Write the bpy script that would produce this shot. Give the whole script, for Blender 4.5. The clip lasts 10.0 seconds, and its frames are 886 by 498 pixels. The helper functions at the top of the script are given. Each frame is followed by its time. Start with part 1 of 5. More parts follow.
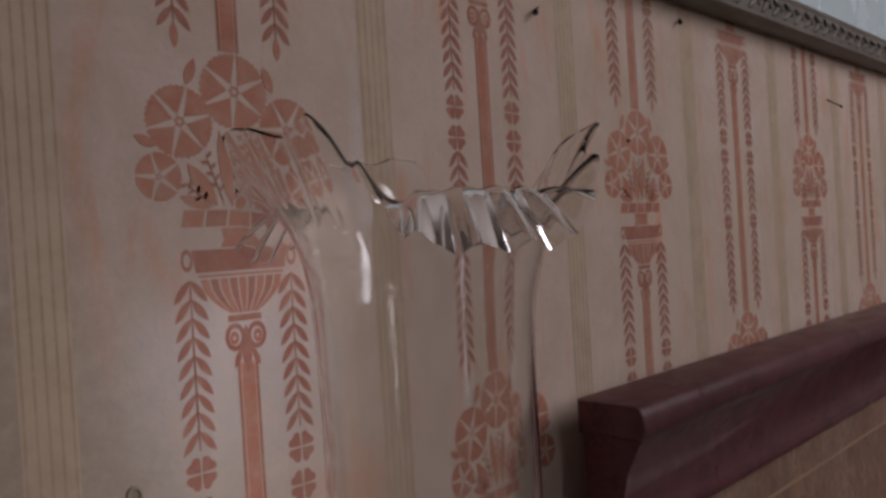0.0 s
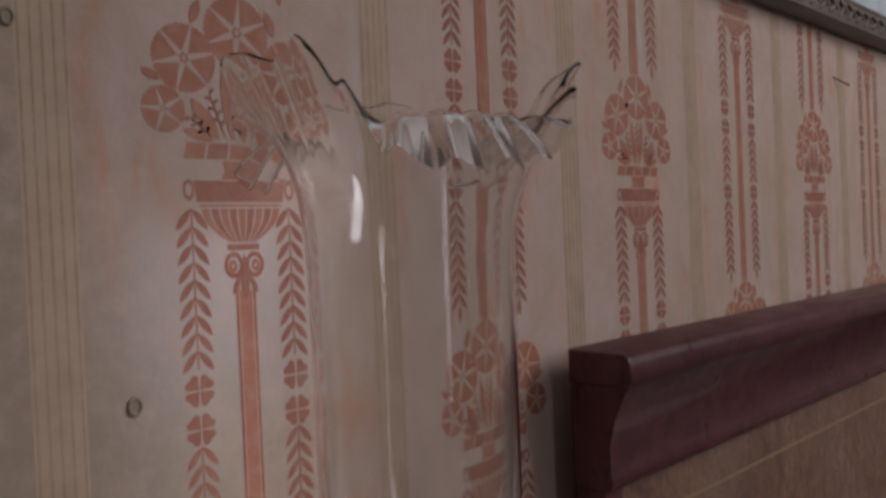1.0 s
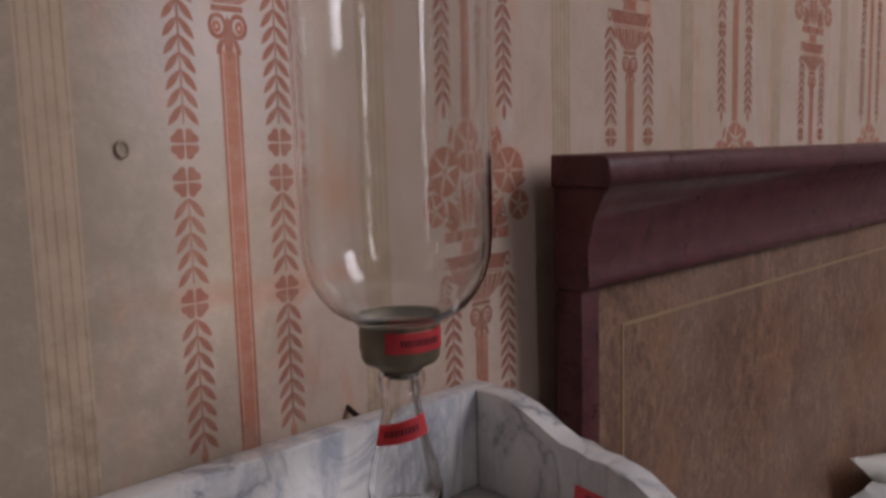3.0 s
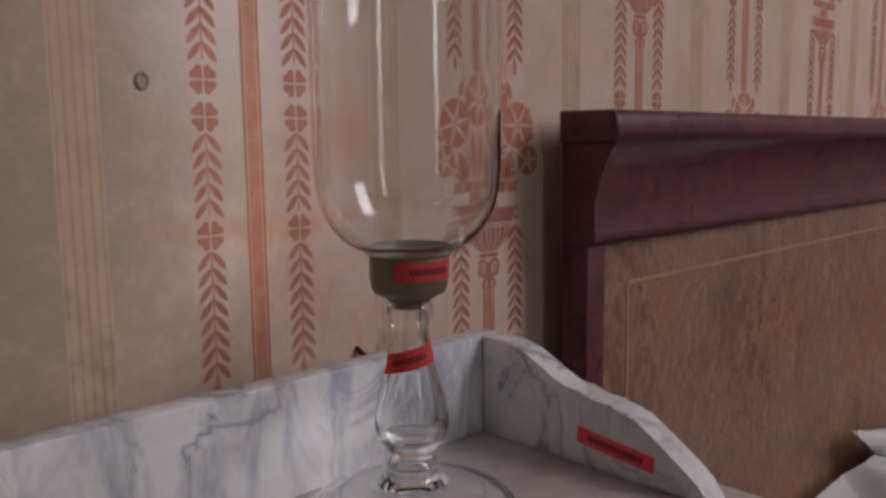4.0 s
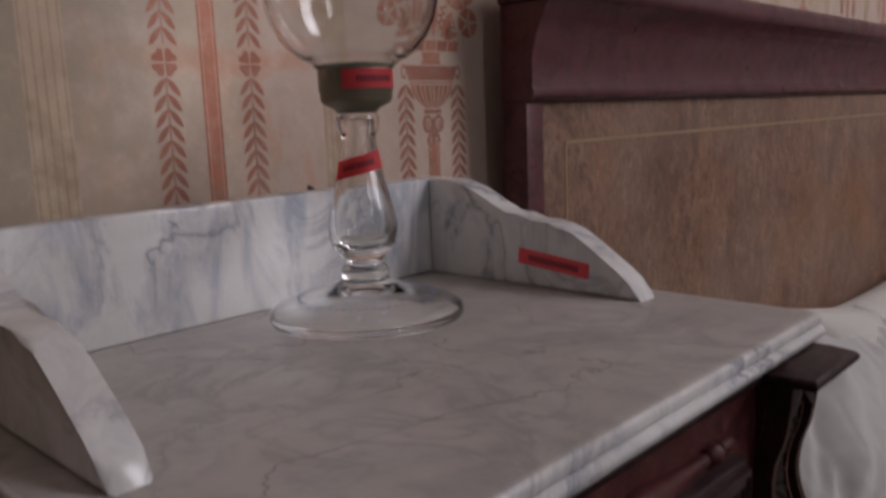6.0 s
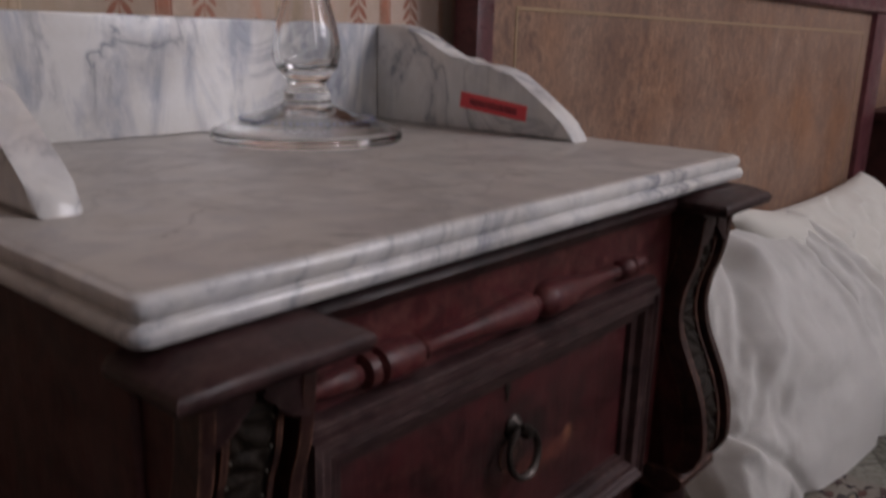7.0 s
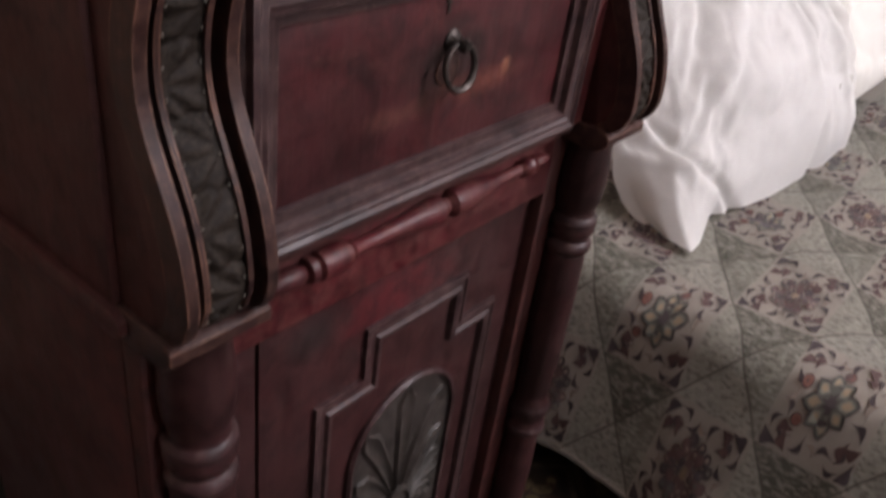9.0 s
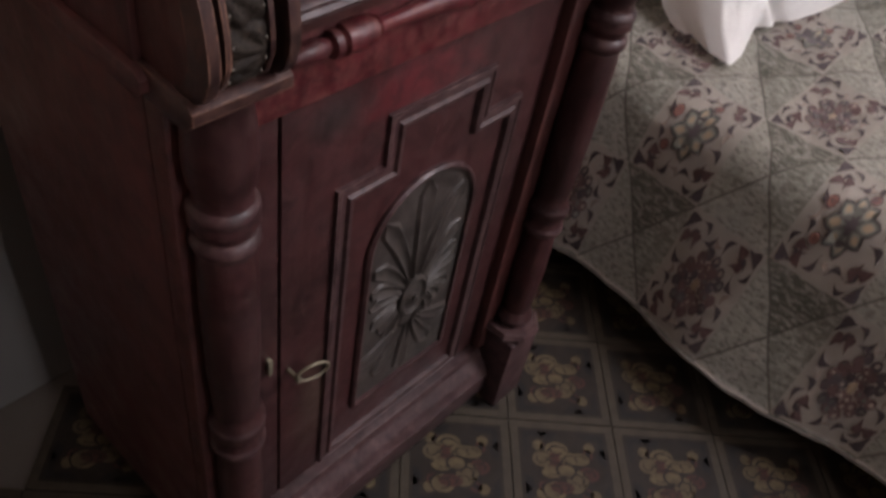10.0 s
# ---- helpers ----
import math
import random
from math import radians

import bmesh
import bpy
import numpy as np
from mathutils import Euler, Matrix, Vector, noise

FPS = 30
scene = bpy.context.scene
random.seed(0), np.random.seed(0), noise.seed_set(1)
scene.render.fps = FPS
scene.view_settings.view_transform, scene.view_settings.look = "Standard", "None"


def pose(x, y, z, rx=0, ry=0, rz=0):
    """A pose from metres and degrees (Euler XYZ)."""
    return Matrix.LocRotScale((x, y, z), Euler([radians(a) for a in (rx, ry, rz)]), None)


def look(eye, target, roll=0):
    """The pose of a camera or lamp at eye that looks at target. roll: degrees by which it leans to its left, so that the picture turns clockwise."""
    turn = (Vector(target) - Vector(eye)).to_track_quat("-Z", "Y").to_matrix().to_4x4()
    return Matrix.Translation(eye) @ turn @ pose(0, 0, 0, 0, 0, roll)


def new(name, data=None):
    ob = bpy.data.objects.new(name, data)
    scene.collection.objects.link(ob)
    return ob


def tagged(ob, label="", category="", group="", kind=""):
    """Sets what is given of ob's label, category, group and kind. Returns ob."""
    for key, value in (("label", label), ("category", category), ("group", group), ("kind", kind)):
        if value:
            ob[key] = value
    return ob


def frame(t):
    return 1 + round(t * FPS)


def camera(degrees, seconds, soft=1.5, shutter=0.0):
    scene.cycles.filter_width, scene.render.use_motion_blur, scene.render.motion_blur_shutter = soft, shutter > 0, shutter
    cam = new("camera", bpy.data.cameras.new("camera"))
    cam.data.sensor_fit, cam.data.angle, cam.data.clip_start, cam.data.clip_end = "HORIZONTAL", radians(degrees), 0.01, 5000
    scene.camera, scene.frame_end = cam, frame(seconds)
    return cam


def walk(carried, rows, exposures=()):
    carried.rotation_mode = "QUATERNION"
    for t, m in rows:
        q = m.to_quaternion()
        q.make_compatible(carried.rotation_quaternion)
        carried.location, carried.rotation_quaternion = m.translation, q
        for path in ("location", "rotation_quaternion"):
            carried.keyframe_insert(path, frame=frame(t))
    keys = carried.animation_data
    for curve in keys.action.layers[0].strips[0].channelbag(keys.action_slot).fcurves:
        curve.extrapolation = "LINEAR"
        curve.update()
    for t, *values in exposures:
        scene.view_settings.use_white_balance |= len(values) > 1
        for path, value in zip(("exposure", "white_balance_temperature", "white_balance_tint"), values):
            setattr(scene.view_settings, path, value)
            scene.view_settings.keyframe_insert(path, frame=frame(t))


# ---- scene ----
cam = camera(57.0, 10.0, 3.0, 0.5)
WATTS = 48
EXPO = 0.0
PATH = [
    (0, (-0.433, -0.373, 1.19), (1.002, 1.021, 1.172), -3.5),
    (0.5, (-0.436, -0.385, 1.181), (0.973, 1.034, 1.166), -2.1),
    (1, (-0.438, -0.401, 1.154), (0.963, 1.026, 1.125), -2.5),
    (1.5, (-0.442, -0.408, 1.129), (0.952, 1.022, 1.026), -2.5),
    (2, (-0.442, -0.409, 1.109), (0.936, 1.031, 0.931), -2.3),
    (2.5, (-0.441, -0.417, 1.084), (0.941, 1.012, 0.864), -2.0),
    (4, (-0.455, -0.437, 1.029), (0.904, 1.007, 0.773), -0.7),
    (4.5, (-0.464, -0.445, 1.009), (0.898, 0.997, 0.75), -0.4),
    (5, (-0.474, -0.458, 0.98), (0.9, 0.974, 0.728), -0.5),
    (6.5, (-0.496, -0.486, 0.906), (0.954, 0.826, 0.488), -1.5),
    (7, (-0.503, -0.505, 0.872), (0.971, 0.748, 0.363), 1.6),
    (7.5, (-0.511, -0.525, 0.85), (0.974, 0.67, 0.243), 1.1),
    (8, (-0.518, -0.537, 0.834), (0.951, 0.579, 0.061), 3.8),
    (8.5, (-0.522, -0.542, 0.827), (0.914, 0.507, -0.088), 6.0),
    (9, (-0.526, -0.546, 0.817), (0.845, 0.448, -0.247), 8.3),
    (9.5, (-0.529, -0.551, 0.808), (0.717, 0.347, -0.473), 11.6),
    (10, (-0.53, -0.554, 0.801), (0.623, 0.262, -0.615), 11.8),
]
walk(cam, [(t, look(eye, target, roll)) for t, eye, target, roll in PATH], [(0, EXPO - 0.57), (2.5, EXPO - 0.33), (4.5, EXPO - 0.17), (6.5, EXPO - 0.22), (7.5, EXPO + 0.55), (8.5, EXPO + 1.48), (10.0, EXPO + 1.58)])

# ---- world and light ----
world = bpy.data.worlds.new("world")
scene.world = world
world.use_nodes = True
wn = world.node_tree
sky = wn.nodes.new("ShaderNodeTexSky")
sky.sky_type, sky.sun_disc = "NISHITA", False
sky.sun_elevation, sky.sun_rotation = radians(40), radians(150)
wn.links.new(sky.outputs[0], wn.nodes["Background"].inputs[0])
wn.nodes["Background"].inputs[1].default_value = 0.12

sun_data = bpy.data.lights.new("sun", "SUN")
sun_data.energy, sun_data.angle, sun_data.color = 2.0, radians(0.6), (1.0, 0.95, 0.88)
new("sun", sun_data).matrix_world = look((4, 6, 8), (0, 0, 0))


def window_light(x, y, z, w, h, target, watts, color):
    d = bpy.data.lights.new("window_daylight", "AREA")
    d.shape, d.size, d.size_y, d.energy, d.color = "RECTANGLE", w, h, watts, color
    new("window_daylight", d).matrix_world = look((x, y, z), target)


# room: the wall behind the furniture is at y = WALL, windows in the wall across and at the bed's far side
WALL = 0.041
ROOM = (-2.6, 2.4, -2.3, 3.9)
# middle, width, sill, head and share of the light; the first is a narrow gap between shutters
WINDOWS = [(-0.37, 0.27, 0.35, 2.2), (1.35, 1.1, 1.5, 3.6)]
DAY = (1.0, 0.95, 1.045)
for (wx, ww, sill, head), share in zip(WINDOWS, (0.10, 1.0)):
    mid = (sill + head) / 2
    window_light(wx, ROOM[2] - 0.05, mid, ww - 0.1, head - sill - 0.1, (wx, 0, mid - 1.2), WATTS * share, DAY)


# ---- materials ----
class Nodes:
    """A short way to write a node material."""

    def __init__(self, name):
        self.mat = bpy.data.materials.new(name)
        self.mat.use_nodes = True
        self.t = self.mat.node_tree
        self.b = self.t.nodes["Principled BSDF"]

    def n(self, kind, **kw):
        node = self.t.nodes.new(kind)
        for k, v in kw.items():
            if k in ("operation", "blend_type", "data_type", "feature", "noise_dimensions", "distance", "wave_type", "bands_direction", "wave_profile"):
                if k == "operation":
                    node.operation = v
                elif k == "blend_type":
                    node.blend_type = v
                elif k == "data_type":
                    node.data_type = v
                elif k == "feature":
                    node.feature = v
                elif k == "distance":
                    node.distance = v
                elif k == "bands_direction":
                    node.bands_direction = v
            else:
                node.inputs[k].default_value = v
        return node

    def link(self, a, b):
        self.t.links.new(a, b)

    def coord(self, uv=False):
        c = self.t.nodes.new("ShaderNodeTexCoord")
        return c.outputs["UV" if uv else "Object"]

    def mapped(self, src, scale=(1, 1, 1), rot=(0, 0, 0), loc=(0, 0, 0)):
        m = self.t.nodes.new("ShaderNodeMapping")
        m.inputs["Scale"].default_value, m.inputs["Rotation"].default_value, m.inputs["Location"].default_value = scale, rot, loc
        self.link(src, m.inputs[0])
        return m.outputs[0]

    def noise(self, src, scale, detail=4, rough=0.55, distort=0.0):
        n = self.t.nodes.new("ShaderNodeTexNoise")
        n.inputs["Scale"].default_value, n.inputs["Detail"].default_value = scale, detail
        n.inputs["Roughness"].default_value, n.inputs["Distortion"].default_value = rough, distort
        self.link(src, n.inputs["Vector"])
        return n.outputs[0]

    def voronoi(self, src, scale, feature="F1", out="Distance", randomness=1.0):
        v = self.t.nodes.new("ShaderNodeTexVoronoi")
        v.feature = feature
        v.inputs["Scale"].default_value, v.inputs["Randomness"].default_value = scale, randomness
        self.link(src, v.inputs["Vector"])
        return v.outputs[out]

    def ramp(self, src, *stops):
        r = self.t.nodes.new("ShaderNodeValToRGB")
        el = r.color_ramp.elements
        for i, (p, c) in enumerate(stops):
            e = el[i] if i < 2 else el.new(p)
            e.position = p
            e.color = (*c, 1) if isinstance(c, tuple) else (c, c, c, 1)
        self.link(src, r.inputs[0])
        return r.outputs[0]

    def mix(self, fac, a, b, blend="MIX"):
        m = self.t.nodes.new("ShaderNodeMix")
        m.data_type, m.blend_type = "RGBA", blend
        for sock, v in ((m.inputs[0], fac), (m.inputs[6], a), (m.inputs[7], b)):
            if isinstance(v, bpy.types.NodeSocket):
                self.link(v, sock)
            elif isinstance(v, tuple):
                sock.default_value = (*v, 1)
            else:
                sock.default_value = v
        return m.outputs[2]

    def math(self, op, a, b=0.0, c=0.0):
        m = self.t.nodes.new("ShaderNodeMath")
        m.operation = op
        for sock, v in zip(m.inputs, (a, b, c)):
            if isinstance(v, bpy.types.NodeSocket):
                self.link(v, sock)
            else:
                sock.default_value = v
        return m.outputs[0]

    def split(self, src):
        s = self.t.nodes.new("ShaderNodeSeparateXYZ")
        self.link(src, s.inputs[0])
        return s.outputs

    def rand(self):
        return self.t.nodes.new("ShaderNodeObjectInfo").outputs["Random"]

    def bump(self, height, strength=0.3, dist=0.002):
        b = self.t.nodes.new("ShaderNodeBump")
        b.inputs["Strength"].default_value, b.inputs["Distance"].default_value = strength, dist
        self.link(height, b.inputs["Height"])
        self.link(b.outputs[0], self.b.inputs["Normal"])

    def done(self, color=None, rough=None, metal=None, spec=None, coat=None):
        for key, v in (("Base Color", color), ("Roughness", rough), ("Metallic", metal), ("Specular IOR Level", spec), ("Coat Weight", coat)):
            if v is None:
                continue
            if isinstance(v, bpy.types.NodeSocket):
                self.link(v, self.b.inputs[key])
            else:
                self.b.inputs[key].default_value = (*v, 1) if isinstance(v, tuple) else v
        return self.mat


def wood_material(name, dark, red, worn, gloss=0.34, red_amount=0.5, vertical=True, coat=0.15, mottle=30, rub=0.1, spots=(), wear=0.5):
    k = Nodes(name)
    o = k.coord()
    g = k.mapped(o, (60, 60, 5) if vertical else (5, 60, 60))
    grain = k.noise(g, 3, 6, 0.65, 0.6)
    blotch = k.noise(o, 7, 3, 0.5)
    col = k.mix(k.ramp(blotch, (0.45 - 0.25 * red_amount, 0.0), (0.85, 1.0)), dark, red)
    col = k.mix(k.ramp(grain, (0.4, 0.0), (0.8, 0.4)), col, tuple(c * 0.35 for c in dark))
    scuff = k.noise(o, mottle * 4, 5, 0.7)
    col = k.mix(k.ramp(scuff, (0.4, 0.0), (0.7, rub)), col, worn)
    chips = k.ramp(k.noise(o, 75, 6, 0.8), (0.66, 0.0), (0.74, 0.55))
    col = k.mix(chips, col, worn)
    ox, oy, oz = k.split(o)
    for cx, cz, rx, rz, color, amount in spots:
        wob = k.math("MULTIPLY", k.math("SUBTRACT", k.noise(o, 60, 5, 0.7), 0.5), 1.6)
        dx, dz = k.math("DIVIDE", k.math("SUBTRACT", ox, cx), rx), k.math("DIVIDE", k.math("SUBTRACT", oz, cz), rz)
        d = k.math("ADD", k.math("SQRT", k.math("ADD", k.math("MULTIPLY", dx, dx), k.math("MULTIPLY", dz, dz))), wob)
        col = k.mix(k.ramp(d, (0.25, amount), (1.0, 0.0)), col, color)
    # rubbed arrises: where the rounded normal leaves the true one, broken up by noise
    soft_n, true_n, dot = k.n("ShaderNodeBevel", Radius=0.002), k.n("ShaderNodeNewGeometry"), k.n("ShaderNodeVectorMath", operation="DOT_PRODUCT")
    k.link(soft_n.outputs[0], dot.inputs[0])
    k.link(true_n.outputs["Normal"], dot.inputs[1])
    arris = k.ramp(dot.outputs["Value"], (0.86, 1.0), (0.985, 0.0))
    rubbed = k.ramp(k.noise(o, 48, 5, 0.75), (0.42, 0.0), (0.62, wear))
    col = k.mix(k.math("MULTIPLY", arris, rubbed), col, worn)
    streak = k.ramp(k.noise(k.mapped(o, (25, 25, 110)), 1.0, 4, 0.6), (0.62, 0.0), (0.75, 0.35))
    col = k.mix(k.math("MULTIPLY", streak, k.ramp(k.noise(o, 18, 3), (0.5, 0.0), (0.65, 1.0))), col, worn)
    dust = k.ramp(k.noise(o, 14, 6, 0.75), (0.45, 0.0), (0.8, 0.28))
    col = k.mix(dust, col, (0.066, 0.040, 0.038))
    grime = k.ramp(k.noise(o, 38, 7, 0.78, 0.5), (0.36, 0.7), (0.55, 0.0))
    col = k.mix(grime, col, tuple(c * 0.3 for c in dark))
    k.bump(k.math("ADD", grain, scuff), 0.26, 0.0012)
    return k.done(col, k.ramp(k.noise(o, 30, 5, 0.7), (0.3, gloss - 0.03), (0.75, gloss + 0.26)), spec=0.3, coat=coat * 0.4)


MAHOGANY = wood_material("worn_mahogany", (0.023, 0.0085, 0.0085), (0.042, 0.009, 0.0105), (0.19, 0.115, 0.09), rub=0.07, wear=0.6)
MAHOGANY_DARK = wood_material("old_mahogany", (0.056, 0.018, 0.0155), (0.085, 0.018, 0.0165), (0.11, 0.06, 0.05), 0.48, 0.4)
RIM = wood_material("rubbed_brown_rim", (0.024, 0.011, 0.0105), (0.050, 0.015, 0.0135), (0.32, 0.16, 0.105), 0.38, 0.4, rub=0.16, wear=0.95)
RED_WOOD = wood_material("red_stained_wood", (0.048, 0.011, 0.0135), (0.115, 0.010, 0.015), (0.24, 0.105, 0.08), 0.38, 0.8, False, rub=0.36)
MOULDING = wood_material("dusty_moulding_wood", (0.030, 0.0145, 0.0155), (0.046, 0.0140, 0.0155), (0.16, 0.10, 0.088), 0.36, 0.4, False, rub=0.3, wear=0.8)
CARVED = wood_material("carved_dusty_wood", (0.03, 0.026, 0.022), (0.032, 0.022, 0.019), (0.12, 0.105, 0.09), 0.42, 0.3, rub=0.35)


def band_material():
    k = Nodes("creased_dark_leather")
    o = k.coord()
    fold = k.noise(k.mapped(o, (60, 60, 95), (0.3, 0.5, 0.2)), 2.4, 4, 0.6, 1.0)
    ridge = k.ramp(k.math("ABSOLUTE", k.math("SUBTRACT", fold, 0.5)), (0.0, 1.0), (0.07, 0.0))
    col = k.mix(k.math("MULTIPLY", ridge, 0.35), (0.013, 0.0092, 0.007), (0.06, 0.047, 0.036))
    k.bump(k.math("ADD", fold, k.math("MULTIPLY", ridge, 0.3)), 0.3, 0.002)
    return k.done(col, 0.6, spec=0.12)


LEATHER = band_material()
DRAWER = wood_material("scratched_drawer_wood", (0.032, 0.0095, 0.011), (0.11, 0.0105, 0.0145), (0.17, 0.08, 0.06), 0.36, 0.7,
                       spots=((-0.19, 0.672, 0.05, 0.03, (0.016, 0.012, 0.011), 0.75), (-0.158, 0.651, 0.045, 0.010, (0.17, 0.05, 0.035), 0.75), (-0.225, 0.647, 0.035, 0.008, (0.11, 0.04, 0.03), 0.6), (-0.135, 0.656, 0.006, 0.006, (0.3, 0.12, 0.07), 0.8)))
DOOR = wood_material("patchy_door_wood", (0.03, 0.0105, 0.0105), (0.05, 0.0105, 0.012), (0.15, 0.08, 0.06), 0.38, 0.5,
                     spots=((-0.18, 0.50, 0.07, 0.035, (0.095, 0.0105, 0.0145), 0.7), (-0.255, 0.50, 0.03, 0.02, (0.014, 0.013, 0.012), 0.7), (-0.26, 0.20, 0.03, 0.09, (0.07, 0.05, 0.035), 0.5)))
HEAD_WOOD = wood_material("plum_mahogany", (0.10, 0.031, 0.036), (0.135, 0.032, 0.042), (0.21, 0.11, 0.10), 0.27, 0.5, False, 0.5)


def burl_material():
    k = Nodes("burl_veneer")
    o = k.coord()
    swirl = k.noise(k.mapped(o, (7, 7, 5)), 1.6, 8, 0.62, 1.6)
    fine = k.noise(k.mapped(o, (60, 60, 30)), 2.2, 6, 0.7, 1.0)
    col = k.ramp(swirl, (0.28, (0.15, 0.078, 0.05)), (0.5, (0.28, 0.155, 0.096)), (0.72, (0.36, 0.22, 0.14)))
    col = k.mix(k.ramp(fine, (0.4, 0.75), (0.6, 0.0)), col, (0.085, 0.045, 0.033))
    specks = k.ramp(k.voronoi(k.mapped(o, (1, 1, 0.6)), 70), (0.05, 0.75), (0.22, 0.0))
    col = k.mix(k.math("MULTIPLY", specks, k.ramp(swirl, (0.42, 0.1), (0.6, 1.0))), col, (0.075, 0.036, 0.028))
    warm = k.ramp(k.noise(o, 5, 4, 0.6), (0.5, 0.0), (0.7, 0.45))
    col = k.mix(warm, col, (0.36, 0.155, 0.06))
    haze = k.ramp(k.noise(o, 4, 3), (0.4, 0.0), (0.75, 0.35))
    col = k.mix(haze, col, (0.36, 0.27, 0.21))
    k.bump(fine, 0.08, 0.001)
    return k.done(col, k.ramp(fine, (0.3, 0.5), (0.7, 0.65)))


BURL = burl_material()


def plain(name, color, rough=0.5, metal=0.0, var=0.25, scale=40, bump=0.15):
    k = Nodes(name)
    o = k.coord()
    f = k.noise(o, scale, 5, 0.65)
    big = k.noise(o, scale / 7, 3)
    col = k.mix(k.ramp(f, (0.3, var), (0.7, 0.0)), color, tuple(c * 0.55 for c in color))
    col = k.mix(k.ramp(big, (0.45, 0.0), (0.8, var)), col, tuple(min(1, c * 1.3 + 0.02) for c in color))
    k.bump(f, bump, 0.0015)
    return k.done(col, k.ramp(f, (0.3, max(0.03, rough - 0.1)), (0.7, min(1, rough + 0.1))), metal)


BRASS = plain("tarnished_brass", (0.2, 0.175, 0.12), 0.42, 0.55, 0.5, 120)
IRON = plain("dark_iron", (0.06, 0.05, 0.045), 0.42, 0.9, 0.4, 150)
STUD = plain("dull_stud", (0.2, 0.18, 0.15), 0.4, 0.6)
STICKER = plain("red_label_paper", (0.82, 0.085, 0.10), 0.55, 0.0, 0.12, 200, 0.04)
INK = plain("label_ink", (0.2, 0.022, 0.03), 0.6, 0.0, 0.1, 200, 0.02)
PLASTER = plain("aged_plaster", (0.52, 0.47, 0.43), 0.85, 0.0, 0.12, 12)
CEILING = plain("ceiling_paint", (0.68, 0.66, 0.63), 0.9, 0.0, 0.08, 8)
GREY_PAINT = plain("grey_dado_paint", (0.13, 0.125, 0.115), 0.75, 0.0, 0.3, 18)
WHITE_PAINT = plain("window_paint", (0.75, 0.74, 0.7), 0.45, 0.0, 0.1, 30)
INLAY = plain("pale_inlay_line", (0.34, 0.23, 0.13), 0.45, 0.0, 0.5, 90)
MIRROR_BLUE = plain("pale_blue_print", (0.55, 0.66, 0.68), 0.25, 0.0, 0.1, 15, 0.02)
FRAME_GILT = plain("tarnished_silvered_carving", (0.15, 0.13, 0.105), 0.48, 0.15, 0.6, 90, 0.5)


def marble_material(cloudy):
    k = Nodes("veined_white_marble")
    o = k.coord()
    m = k.mapped(o, (1, 1, 1), (0.5, 0.35, 0.7))
    w1 = k.noise(m, 11, 7, 0.6, 1.1)
    vein = k.ramp(k.math("ABSOLUTE", k.math("SUBTRACT", w1, 0.5)), (0.0, 1.0), (0.028, 0.32), (0.075, 0.0))
    cloud = k.ramp(k.noise(k.mapped(o, (2.2, 2.2, 0.75), (0.25, 0.45, 0.3)), 13, 6, 0.66, 0.9), (0.46, 0.0), (0.64, cloudy))
    col = k.mix(cloud, (0.72, 0.71, 0.69), (0.345, 0.375, 0.445))
    col = k.mix(k.math("MULTIPLY", vein, k.ramp(k.noise(o, 7, 2), (0.42, 0.0), (0.58, 0.85))), col, (0.2, 0.215, 0.26))
    specks = k.ramp(k.voronoi(k.mapped(o, (1, 1, 1), (0.2, 0.9, 0.4)), 34), (0.04, 0.55), (0.12, 0.0))
    col = k.mix(k.math("MULTIPLY", specks, cloud), col, (0.3, 0.32, 0.38))
    grime = k.ramp(k.noise(o, 24, 6, 0.7), (0.4, 0.0), (0.75, 0.4))
    col = k.mix(grime, col, (0.46, 0.42, 0.35))
    return k, o, col


def finish_marble(worn, cloudy=0.85):
    k, o, col = marble_material(cloudy)
    if worn:  # the used top: ingrained grey-brown stain, spots and hairline cracks
        stain = k.ramp(k.noise(o, 6, 6, 0.62, 0.4), (0.2, 0.5), (0.7, 0.85))
        col = k.mix(stain, col, (0.36, 0.325, 0.285))
        spots = k.ramp(k.voronoi(o, 16), (0.05, 0.55), (0.16, 0.0))
        col = k.mix(k.math("MULTIPLY", spots, k.ramp(k.noise(o, 10, 2), (0.5, 0.0), (0.6, 1.0))), col, (0.2, 0.18, 0.16))
        crack = k.ramp(k.math("ABSOLUTE", k.math("SUBTRACT", k.noise(o, 6.5, 5, 0.55, 0.5), 0.5)), (0.0, 0.75), (0.005, 0.0))
        col = k.mix(k.math("MULTIPLY", crack, k.ramp(k.noise(o, 9, 2), (0.5, 0.0), (0.56, 1.0))), col, (0.16, 0.14, 0.13))
        k.mat.name = "stained_marble_top"
    k.bump(k.noise(o, 160, 4), 0.06, 0.0008)
    return k.done(col, k.ramp(k.noise(o, 40, 4), (0.3, 0.14 + 0.14 * worn), (0.75, 0.28 + 0.2 * worn)))


MARBLE, MARBLE_EDGE, MARBLE_TOP = finish_marble(0), finish_marble(0, 0.3), finish_marble(1)


